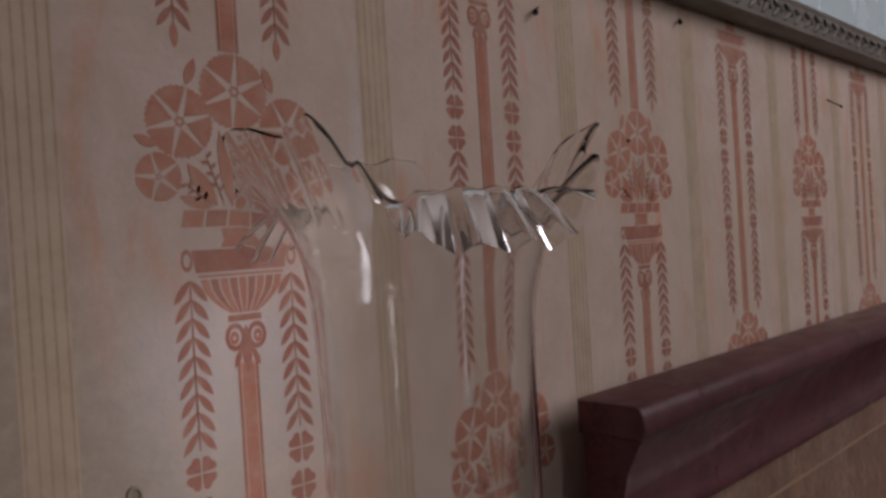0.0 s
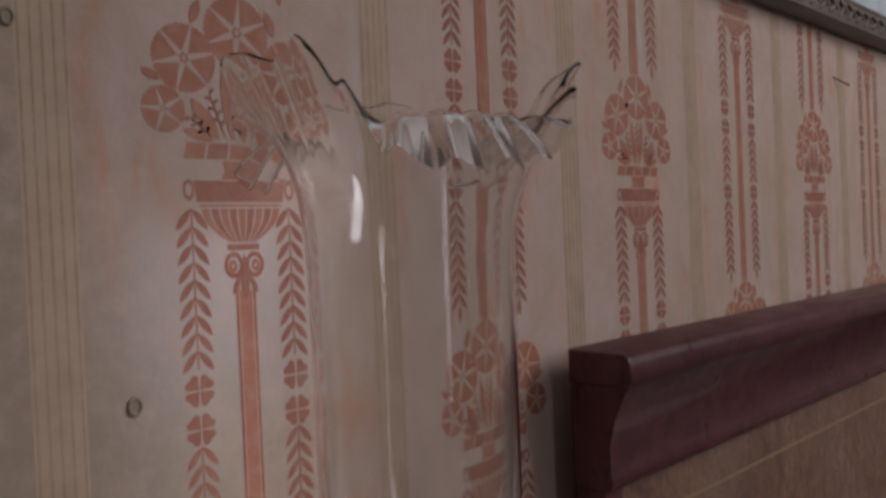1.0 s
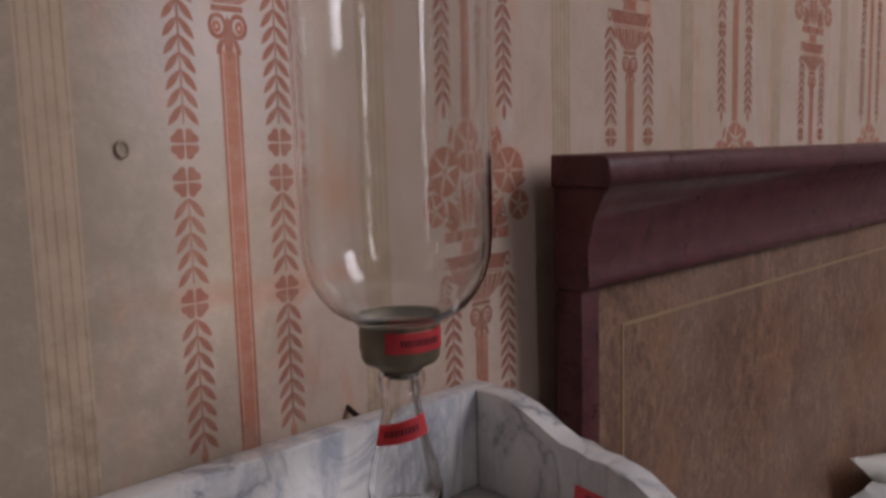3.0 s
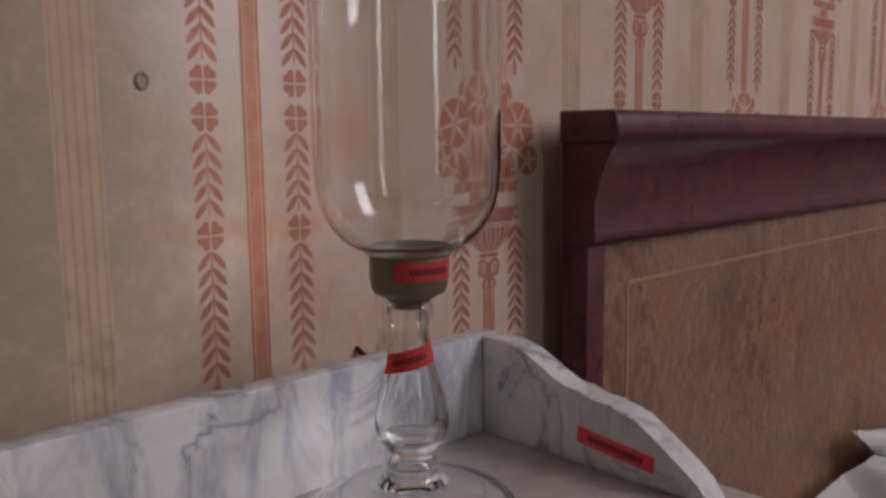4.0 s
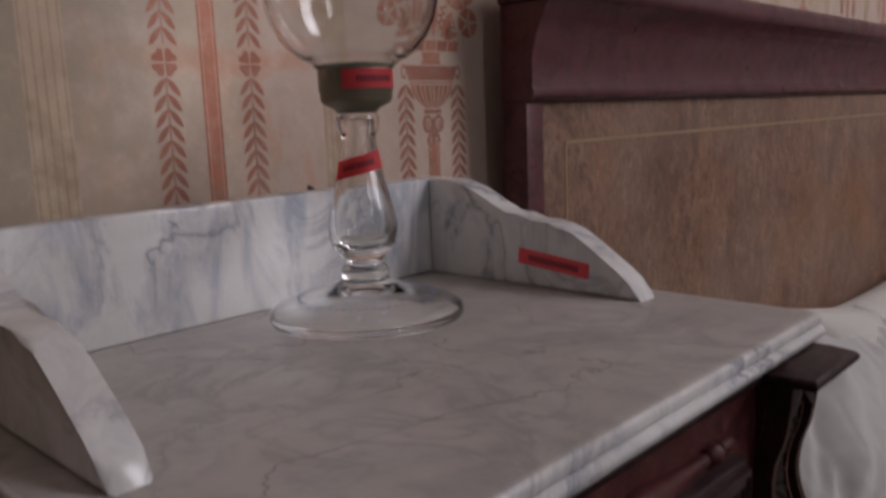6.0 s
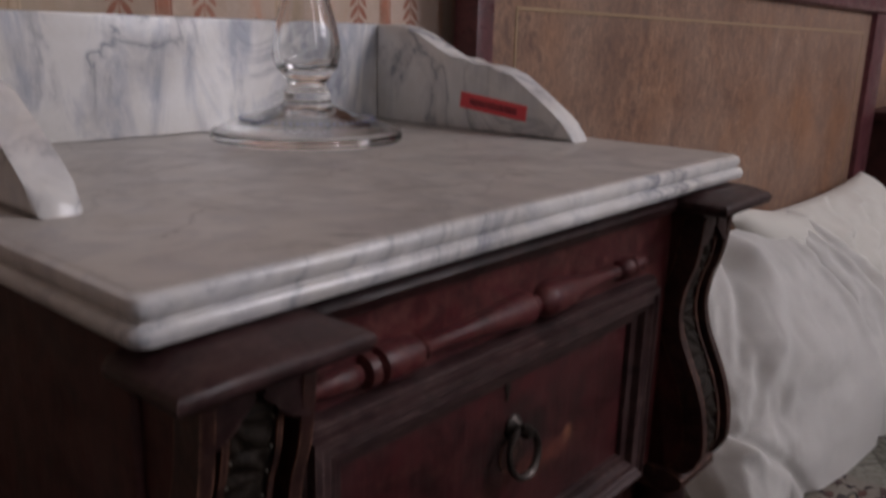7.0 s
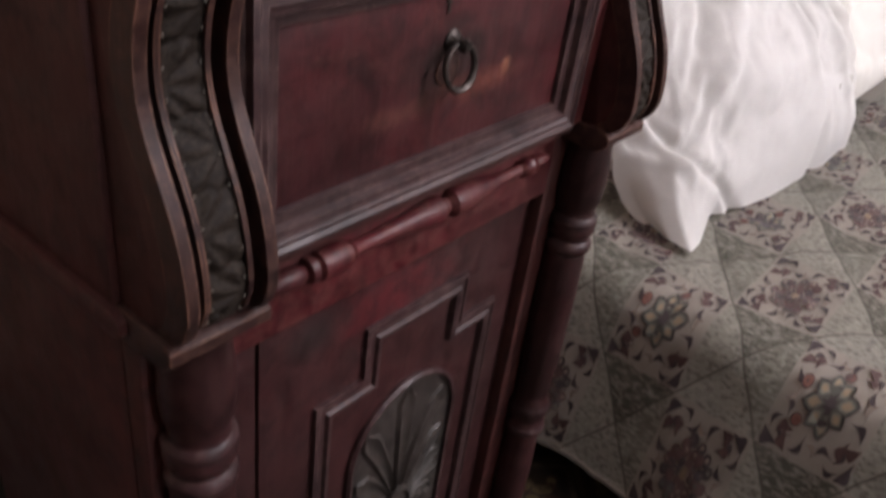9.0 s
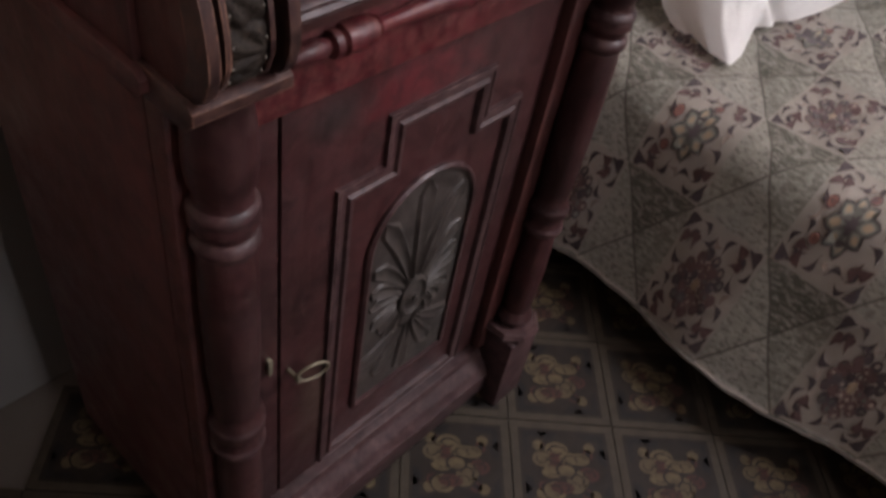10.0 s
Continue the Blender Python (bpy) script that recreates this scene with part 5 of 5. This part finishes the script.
    for i in range(30):
        a = 2 * math.pi * i / 30
        d = Vector((0.0135 * math.cos(a), -0.003 * math.cos(a), 0.0085 * math.sin(a)))
        o = d.normalized()
        rings.append([bm.verts.new(c0 + d + (o * math.cos(q) + Vector((0, 1, 0)) * math.sin(q)) * 0.0012) for q in (2 * math.pi * t / 7 for t in range(7))])
    for i in range(30):
        p, q = rings[i], rings[(i + 1) % 30]
        for j in range(7):
            bm.faces.new((p[j], p[(j + 1) % 7], q[(j + 1) % 7], q[j]))
    part("bow", bm, BRASS, key)
    bm = solid(-0.3105, -0.3060, -0.2668, -0.2615, 0.284, 0.302, 0.001)
    part("latch_plate", bm, BRASS, th, "small brass latch plate")
    return th


nightstand()


def marble_slab():
    th = thing("marble_top", (CX, -0.13, 0.782), "white veined marble slab with moulded edge, stained on top", "marble top")
    # moulded edge: rings of the outline, from the underside to the top
    x0, x1, yf, yb = -0.385, 0.030, -0.2925, 0.021
    ring_prof = [(0.002, 0.7822), (0.0035, 0.7832), (0.0095, 0.7834), (0.0118, 0.7842), (0.0128, 0.7860), (0.0130, 0.7880), (0.0122, 0.7898), (0.0104, 0.7908), (0.0094, 0.7913), (0.0102, 0.7922), (0.0109, 0.7940), (0.0108, 0.7965), (0.0100, 0.7984), (0.0084, 0.7995), (0.0060, 0.7999), (0.0, 0.80)]
    bm = bmesh.new()
    rings = [[bm.verts.new(p) for p in ((x0 - o, yb, z), (x0 - o, yf - o, z), (x1 + o, yf - o, z), (x1 + o, yb, z))] for o, z in ring_prof]
    for a, b in zip(rings, rings[1:]):
        for i in range(4):
            bm.faces.new((a[i], a[(i + 1) % 4], b[(i + 1) % 4], b[i]))
    bm.faces.new(rings[0])
    top_face = bm.faces.new(rings[-1])
    es = [e for e in bm.edges if abs(e.verts[0].co.z - e.verts[1].co.z) > 1e-4 and e.verts[0].co.y < -0.2]
    bmesh.ops.bevel(bm, geom=es, offset=0.004, segments=3, profile=0.5, affect="EDGES")
    for f in bm.faces:
        if f.normal.z > 0.99 or (f.calc_center_median().z > 0.7995):
            f.material_index = 1
    part("slab", bm, [MARBLE_EDGE, MARBLE_TOP], th, smooth=32)
    part("splash_back", solid(-0.3745, 0.0195, 0.0005, 0.0205, 0.8, 0.879, 0.0025), MARBLE, th, "upright veined marble splash back")
    # side cheeks with a double curve
    out = [(0.0, 0.8), (0.0, 0.8785), (-0.022, 0.8792), (-0.033, 0.8775), (-0.045, 0.8728), (-0.058, 0.8665), (-0.070, 0.8605), (-0.082, 0.8552), (-0.094, 0.8518), (-0.106, 0.8506), (-0.120, 0.8502), (-0.131, 0.8487), (-0.141, 0.8445), (-0.150, 0.8390), (-0.160, 0.8325), (-0.170, 0.8258), (-0.180, 0.8190), (-0.189, 0.8118), (-0.1955, 0.8055), (-0.1985, 0.8)]
    part("cheek", prism(bmesh.new(), out, "x", -0.003, 0.0182, 0.0028), MARBLE_EDGE, th, "curved marble side cheek")
    part("cheek", prism(bmesh.new(), [(y * 0.98, z) for y, z in out], "x", -0.3742, -0.355, 0.0028), MARBLE_EDGE, th, "curved marble side cheek")


marble_slab()


def bars(bm, place, rng, x0, x1, z0, z1):
    """Dark dashes that stand for small writing."""
    x = x0
    while x < x1 - 0.0008:
        w = rng.uniform(0.0009, 0.0022)
        place(bm, x, min(x + w, x1), z0, z1)
        x += w + rng.uniform(0.0005, 0.0011)


def cheek_sticker():
    rng = random.Random(4)
    th = part("inventory_label", bmesh.new(), STICKER)
    me = th.data
    bm = bmesh.new()
    q = [(-0.0031, -0.0945, 0.8295), (-0.0031, -0.1575, 0.8225), (-0.0031, -0.1565, 0.8112), (-0.0031, -0.0935, 0.8175)]
    vs = [bm.verts.new(p) for p in q] + [bm.verts.new((p[0] - 0.0004, p[1], p[2])) for p in q]
    for f in ((0, 1, 2, 3), (7, 6, 5, 4), (0, 4, 5, 1), (1, 5, 6, 2), (2, 6, 7, 3), (3, 7, 4, 0)):
        bm.faces.new([vs[i] for i in f])
    bmesh.ops.recalc_face_normals(bm, faces=bm.faces[:])
    bm.to_mesh(me)
    bm.free()
    tagged(th, "red paper label stuck on the marble cheek", "label")

    def place(b, s0, s1, z0, z1):
        def at(s, z):
            return b.verts.new((-0.0037, -s, 0.8245 - (s - 0.094) * 0.105 + z))
        b.faces.new([at(s0, z0), at(s1, z0), at(s1, z1), at(s0, z1)])
    b = bmesh.new()
    bars(b, place, rng, 0.104, 0.148, -0.0035, 0.0012)
    part("writing", b, INK, th, smooth=0)


cheek_sticker()


# ---- the glass hurricane lamp ----
AX, AY = -0.136, -0.068


def lamp():
    th = thing("hurricane_lamp", (AX, AY, 0.8005), "clear glass hurricane candle lamp with ruffled shade and brass collar", "lamp")
    o = Matrix.Translation((AX, AY, 0.0))
    # foot and baluster stem: solid foot, hollow bulb
    foot = [(0.0, 0.8178), (0.012, 0.8172), (0.022, 0.8150), (0.034, 0.8118), (0.046, 0.8085), (0.055, 0.8058), (0.0605, 0.8030), (0.0622, 0.8008), (0.0642, 0.8008), (0.0652, 0.8028), (0.0642, 0.8064), (0.0605, 0.809), (0.054, 0.8112), (0.045, 0.8145), (0.034, 0.8178), (0.0235, 0.8212), (0.0172, 0.8245), (0.0155, 0.8275), (0.0162, 0.8305), (0.0150, 0.8335), (0.0127, 0.8362), (0.0135, 0.8395), (0.0172, 0.8435), (0.0212, 0.8490), (0.0228, 0.8560), (0.0227, 0.8640), (0.0212, 0.8725), (0.0188, 0.8815), (0.0164, 0.8900), (0.0144, 0.8985), (0.0126, 0.9075), (0.0112, 0.9160), (0.0112, 0.9205), (0.0132, 0.9235), (0.0143, 0.9275), (0.0140, 0.9320), (0.0118, 0.9350), (0.0, 0.9352)]
    part("stem", lathe(bmesh.new(), foot, o, 56, False), GLASS, th, "clear glass baluster stem on a wide domed foot").visible_shadow = False
    hollow = [(0.0, 0.8475), (0.010, 0.8482), (0.0165, 0.8515), (0.0192, 0.8575), (0.019, 0.8640), (0.0176, 0.8725), (0.0152, 0.8815), (0.0128, 0.8900), (0.0108, 0.8985), (0.0090, 0.9075), (0.0076, 0.9160), (0.0076, 0.9300), (0.0, 0.9310)]
    bm = lathe(bmesh.new(), hollow, o, 40, False)
    ob = part("stem_hollow", bm, GLASS, th)
    ob.visible_shadow = False
    for p in ob.data.polygons:
        p.flip()
    # dotted etched ring on the foot
    bm = bmesh.new()
    for i in range(60):
        a = 2 * math.pi * i / 60
        m = o @ Matrix.Rotation(a, 4, "Z") @ Matrix.Translation((0.0452, 0, 0.81475)) @ Matrix.Diagonal((0.0009, 0.0014, 0.0006, 1))
        bmesh.ops.create_icosphere(bm, subdivisions=1, radius=1, matrix=m)
    part("etched_dots", bm, ETCH, th)
    # collar
    collar = [(0.0, 0.9345), (0.0125, 0.9345), (0.0150, 0.9375), (0.0215, 0.9405), (0.0232, 0.9435), (0.0232, 0.9475), (0.0240, 0.9490), (0.0240, 0.9625), (0.0256, 0.9640), (0.0260, 0.9655), (0.0248, 0.9664), (0.0236, 0.9655), (0.0222, 0.9560), (0.0, 0.9550)]
    part("collar", lathe(bmesh.new(), collar, o, 48, False), BRASS, th, "tarnished brass collar")
    # shade: outer skin up, rim, inner skin down; its mouth flares in a crimped ruffle with three waves
    seg = 612
    body = [(0.0, 0.9575), (0.018, 0.958), (0.0230, 0.9605), (0.0262, 0.9640), (0.0292, 0.9668), (0.0345, 0.9690), (0.0405, 0.9735), (0.0465, 0.9810), (0.0515, 0.9905), (0.0545, 1.0020), (0.0556, 1.0150), (0.0558, 1.05), (0.0560, 1.10), (0.0566, 1.13), (0.0574, 1.15)]

    def skin(bm, inset):
        rings = []
        for r, z in body:
            rr = max(r - inset, 0.0)
            zz = z + (inset if r < 0.03 else inset * max(0.0, (0.0558 - r) / 0.026))
            rings.append([(rr, zz)] * seg if rr > 0 else None)
            if rr <= 0:
                rings[-1] = [(0.0, zz)]
        for kk in range(1, 23):
            v = kk / 22
            ring = []
            for i in range(seg):
                a = 2 * math.pi * i / seg
                w = math.cos(3 * (a - WAVE) - 1.1 * max(0.0, math.sin(a - WAVE + radians(78)))) + 0.06 * math.cos(2 * a + 0.6)
                up = max(0.0, min(1.0, (w + 1) / 2))
                up = up * up * (3 - 2 * up)
                if v < 0.45:
                    low = 0.063 * math.sin(math.pi / 2 * v / 0.45)
                else:
                    low = 0.063 - 0.027 * ((v - 0.45) / 0.55) ** 1.6
                g = max(0.0, (v - 0.3) / 0.7) ** 0.9
                # pleats: broad panels that step over one another, wider on the upturned lobes
                ph = 27 * a + 1.2 * math.sin(3 * (a - WAVE)) + 0.5 * math.sin(2 * a)
                crimp = math.sin(ph + 0.6 * math.sin(ph)) * g
                lobe = math.sin(ph / 3 + 0.8) * g
                z = 1.15 + (1 - up) * low + up * 0.094 * v ** 0.85 + (0.0026 - 0.0021 * up + 0.014 * up * (1 - up)) * crimp + 0.0040 * up * lobe
                r = 0.0574 + (1 - up) * 0.034 * v ** 1.4 + up * 0.037 * v ** 1.25 - inset * (1 - 0.1 * v) + (0.0034 - 0.0026 * up) * crimp + 0.0060 * up * lobe
                ring.append((r, z + inset * 0.5 * v))
            rings.append(ring)
        out = []
        for ring in rings:
            if len(ring) == 1:
                out.append([bm.verts.new((AX, AY, ring[0][1]))])
            else:
                out.append([bm.verts.new((AX + r * math.cos(2 * math.pi * i / seg), AY + r * math.sin(2 * math.pi * i / seg), z)) for i, (r, z) in enumerate(ring)])
        return out
    bm = bmesh.new()
    outer, inner = skin(bm, 0.0), skin(bm, 0.0021)
    rings = outer + inner[::-1]
    for a, b in zip(rings, rings[1:]):
        for i in range(seg):
            j = (i + 1) % seg
            f = list(dict.fromkeys([a[i % len(a)], a[j % len(a)], b[j % len(b)], b[i % len(b)]]))
            if len(f) > 2:
                bm.faces.new(f)
    part("shade", bm, GLASS, th, "tall clear glass shade with crimped ruffled rim", smooth=70).visible_shadow = False

    # red labels wrapped on the collar and the stem
    rng = random.Random(7)

    def wrapped(name, radius, a0, a1, z0, z1, slope):
        def at(b, a, z, lift):
            r = radius(z) + lift
            return b.verts.new((AX + r * math.cos(a), AY + r * math.sin(a), z + slope * (a - a0)))
        bm = bmesh.new()
        n = 16
        rows = [[at(bm, a0 + (a1 - a0) * i / n, z0 + (z1 - z0) * j / 4, 0.0005) for j in range(5)] for i in range(n + 1)]
        for p, q in zip(rows, rows[1:]):
            for j in range(4):
                bm.faces.new((p[j], q[j], q[j + 1], p[j + 1]))
        bmesh.ops.solidify(bm, geom=bm.faces[:], thickness=-0.0003)
        lab = part(name, bm, STICKER, th, "red paper inventory label")
        b = bmesh.new()
        a = a0 + (a1 - a0) * 0.22
        r_mid = radius((z0 + z1) / 2)
        while a < a0 + (a1 - a0) * 0.82:
            w = rng.uniform(0.0008, 0.002) / r_mid
            zz0, zz1 = z0 + (z1 - z0) * 0.36, z0 + (z1 - z0) * 0.66
            vs = [at(b, a, zz0, 0.0011), at(b, a + w, zz0, 0.0011), at(b, a + w, zz1, 0.0011), at(b, a, zz1, 0.0011)]
            b.faces.new(vs)
            a += w + rng.uniform(0.0005, 0.0010) / r_mid
        part("writing", b, INK, lab, smooth=0)
    face = math.atan2(-0.445 - AY, -0.464 - AX)
    wrapped("collar_label", lambda z: 0.0240, face - 0.36, face + 1.35, 0.9495, 0.9615, 0.0)

    def stem_r(z):
        for (r0, h0), (r1, h1) in zip(foot, foot[1:]):
            if h0 <= z <= h1 and h1 > 0.87:
                return r0 + (r1 - r0) * (z - h0) / (h1 - h0)
        return 0.014
    wrapped("stem_label", lambda z: stem_r(z) + 0.0012, face - 1.15, face + 0.95, 0.8915, 0.9035, 0.0038)


WAVE = math.atan2(-0.373 - AY, -0.433 - AX) + radians(78)
lamp()


# ---- picture frame over the bed, nails, second stand, floor tiles ----
def picture_frame():
    th = thing("picture_frame", (0.95, 0.0, 1.42), "carved tarnished picture frame hanging over the bed", "picture frame")
    x0, x1, z0, z1 = 0.22, 1.75, 1.424, 2.3
    loop = [(x0, WALL - 0.004, z0), (x0, WALL - 0.004, z1), (x1, WALL - 0.004, z1), (x1, WALL - 0.004, z0)]
    sect = [(0.0, 0.0), (0.0, 0.022), (0.003, 0.027), (0.007, 0.027), (0.010, 0.023), (0.018, 0.024), (0.030, 0.021), (0.040, 0.016), (0.044, 0.018), (0.048, 0.016), (0.050, 0.008), (0.050, 0.0)]
    fr = part("frame", sweep(bmesh.new(), loop, [(s, o) for s, o in sect]), FRAME_GILT, th)
    rng = random.Random(3)
    for edge, (ax, az, bx, bz) in enumerate(((x0, z0 + 0.022, x1, z0 + 0.022),)):
        bm = bmesh.new()
        n = 46
        for i in range(n):
            t = (i + 0.5) / n
            for s in (-1, 1):
                m = Matrix.Translation((ax + (bx - ax) * t + s * 0.005, WALL - 0.027, az + s * 0.004)) @ Euler((0, radians(s * 35 + rng.uniform(-12, 12)), 0)).to_matrix().to_4x4() @ Matrix.Diagonal((0.0135, 0.004, 0.0048, 1))
                bmesh.ops.create_icosphere(bm, subdivisions=2, radius=1, matrix=m)
        part("carving", bm, FRAME_GILT, fr, "carved leaf scroll")
    part("print", solid(x0 + 0.045, x1 - 0.045, WALL - 0.014, WALL - 0.006, z0 + 0.045, z1 - 0.045), MIRROR_BLUE, th, "pale blue picture behind the frame")


picture_frame()


def nail(x, z, length, angle, r=0.0011, label="thin rusty nail stuck in the wall"):
    bm = bmesh.new()
    m = Matrix.Translation((x, WALL + 0.002, z)) @ Euler((radians(90 + 25), 0, radians(angle))).to_matrix().to_4x4()
    lathe(bm, [(r, 0.0), (r, length * 0.93), (r * 1.9, length * 0.94), (r * 1.9, length), (0, length)], m, 8)
    tagged(part("nail", bm, IRON), label, "nail", "nails in the wall")


nail(0.80, 1.362, 0.03, 55)
nail(0.128, 1.383, 0.022, -60, 0.0014)
nail(0.377, 1.412, 0.02, -60, 0.0013)
nail(-0.095, 0.879, 0.02, 5, 0.0022, "short dark peg in the wall over the marble")
# a dark hole in the paper, stood in for by a short nail stub
nail(0.255, 1.277, 0.004, 0, 0.0012)


def wall_ring(x, z, r):
    bm = bmesh.new()
    lathe(bm, [(r, -0.001), (r, 0.0012), (r * 0.75, 0.0018), (r * 0.55, 0.0008), (0.0, 0.0006)], pose(x, WALL, z, 90) @ Matrix.Diagonal((0.85, 1.1, 1, 1)), 18)
    tagged(part("wall_plug", bm, plain("old_plug", (0.3, 0.24, 0.17), 0.7)), "small round plug in the wallpaper", "plug", "plugs in the wall")


wall_ring(-0.2475, 1.068, 0.0052)
wall_ring(-0.303, 1.274, 0.0045)


def second_stand():
    th = thing("side_cupboard", (1.9, -0.2, 0.0), "dark wooden cupboard with lighter panel beside the bed", "cupboard")
    part("case", solid(1.625, 2.2, -0.3, 0.03, 0.0, 0.70, 0.004), MAHOGANY_DARK, th)
    part("top", solid(1.615, 2.21, -0.31, 0.03, 0.70, 0.725, 0.004), MAHOGANY_DARK, th)
    part("upright", solid(1.625, 2.2, 0.0, 0.03, 0.726, 0.92, 0.003), BURL, th)


second_stand()


def tile_motif():
    """Print of one tile, in tiles from its middle: pale border, black corner pieces, a cream scrolled rosette in thin dark lines."""
    p = Print()
    h = 0.494
    for q in range(4):
        c, s = round(math.cos(q * math.pi / 2)), round(math.sin(q * math.pi / 2))

        def turned(pts, m):
            p.poly([(x * c - z * s, x * s + z * c) for x, z in pts], m)
        p.lift = 0
        turned([(-h, -h), (h, -h), (h - 0.075, -h + 0.075), (-h + 0.075, -h + 0.075)], 1)
        p.lift = 1
        turned([(-0.385, -0.385), (-0.12, -0.385), (-0.19, -0.33), (-0.33, -0.33), (-0.33, -0.20), (-0.385, -0.13)], 2)
        turned([(0.05, -0.385), (0.25, -0.385), (0.17, -0.30), (0.10, -0.315)], 2)
        turned([(0.17 + 0.06 * math.cos(t), -0.22 + 0.05 * math.sin(t)) for t in (2 * math.pi * i / 10 for i in range(10))], 4)
        turned([(-0.24 + 0.055 * math.cos(t), -0.24 + 0.055 * math.sin(t)) for t in (2 * math.pi * i / 10 for i in range(10))], 3)
        p.lift = 2
        turned([(0.17 + 0.03 * math.cos(t), -0.22 + 0.025 * math.sin(t)) for t in (2 * math.pi * i / 8 for i in range(8))], 2)
        p.lift = 5
        for off, size in ((0.0, 0.105), (0.6, 0.07)):
            a = q * math.pi / 2 + 0.4 + off
            p.ring(0.17 * math.cos(a), 0.17 * math.sin(a), size, size * 0.85, 0.86, 5, a - 1.5, a + 2.0, 12)
    # the rosette: uneven lobes and curling dark lines over cream
    rng = random.Random(21)
    for i in range(11):
        a, r = 2 * math.pi * i / 11 + rng.uniform(-0.2, 0.2), rng.uniform(0.12, 0.25)
        cx, cz, w, d = r * math.cos(a), r * math.sin(a), rng.uniform(0.06, 0.12), rng.uniform(0.05, 0.10)
        p.lift = 3
        p.poly([(cx + w * 1.14 * math.cos(t), cz + d * 1.16 * math.sin(t)) for t in (2 * math.pi * j / 14 for j in range(14))], 5)
        p.lift = 4 + i % 3
        p.poly([(cx + w * math.cos(t), cz + d * math.sin(t)) for t in (2 * math.pi * j / 14 for j in range(14))], 3 if i % 4 else 4)
        p.lift = 8
        p.ring(cx, cz, w * 0.62, d * 0.62, 0.74, 5, a + rng.uniform(-1, 1), a + rng.uniform(3, 5), 10)
    p.lift = 9
    p.poly([(0.075 * math.cos(t), 0.055 * math.sin(t)) for t in (2 * math.pi * j / 12 for j in range(12))], 3)
    p.ring(0.0, 0.0, 0.10, 0.08, 0.78, 5, n=16)
    return p


def floor_tiles():
    bm = solid(-TILE / 2 + 0.0006, TILE / 2 - 0.0006, -TILE / 2 + 0.0006, TILE / 2 - 0.0006, -0.004, 0.0, 0.0004, 1)
    p = tile_motif()
    for f, m, lift in zip(p.f, p.m, p.h):
        face = bm.faces.new([bm.verts.new((p.v[i][0] * TILE, p.v[i][1] * TILE, 0.00008 + 0.00004 * lift)) for i in f])
        face.material_index = m
        if face.normal.z < 0:
            face.normal_flip()
    me = mesh_of("tile", bm, TILES, 0)
    turn = radians(-46)
    c, s = math.cos(turn), math.sin(turn)
    spare = []
    for i in range(-30, 31):
        for j in range(-30, 31):
            x = 0.070 + TILE * ((i + 0.5) * c - (j + 0.5) * s)
            y = -0.422 + TILE * ((i + 0.5) * s + (j + 0.5) * c)
            if X0 < x < X1 and Y0 < y < WALL - 0.03:
                spare.append((math.hypot(x + 0.05, y + 0.45), x, y))
    spare.sort()
    for d, x, y in spare[:300]:
        ob = new("tile", me)
        ob.location, ob.rotation_euler = (x, y, 0), (0, 0, turn)
        ob.parent = floor
    rest = bmesh.new()
    for d, x, y in spare[300:]:
        h = TILE / 2 - 0.0006
        vs = [rest.verts.new((x + a * c - b * s, y + a * s + b * c, 0.0)) for a, b in ((-h, -h), (h, -h), (h, h), (-h, h))]
        rest.faces.new(vs)
    ob = part("far_tiles", rest, plain("far_tile", (0.07, 0.055, 0.04), 0.6), floor, smooth=0)
    ob["kind"] = "stuff"


floor_tiles()
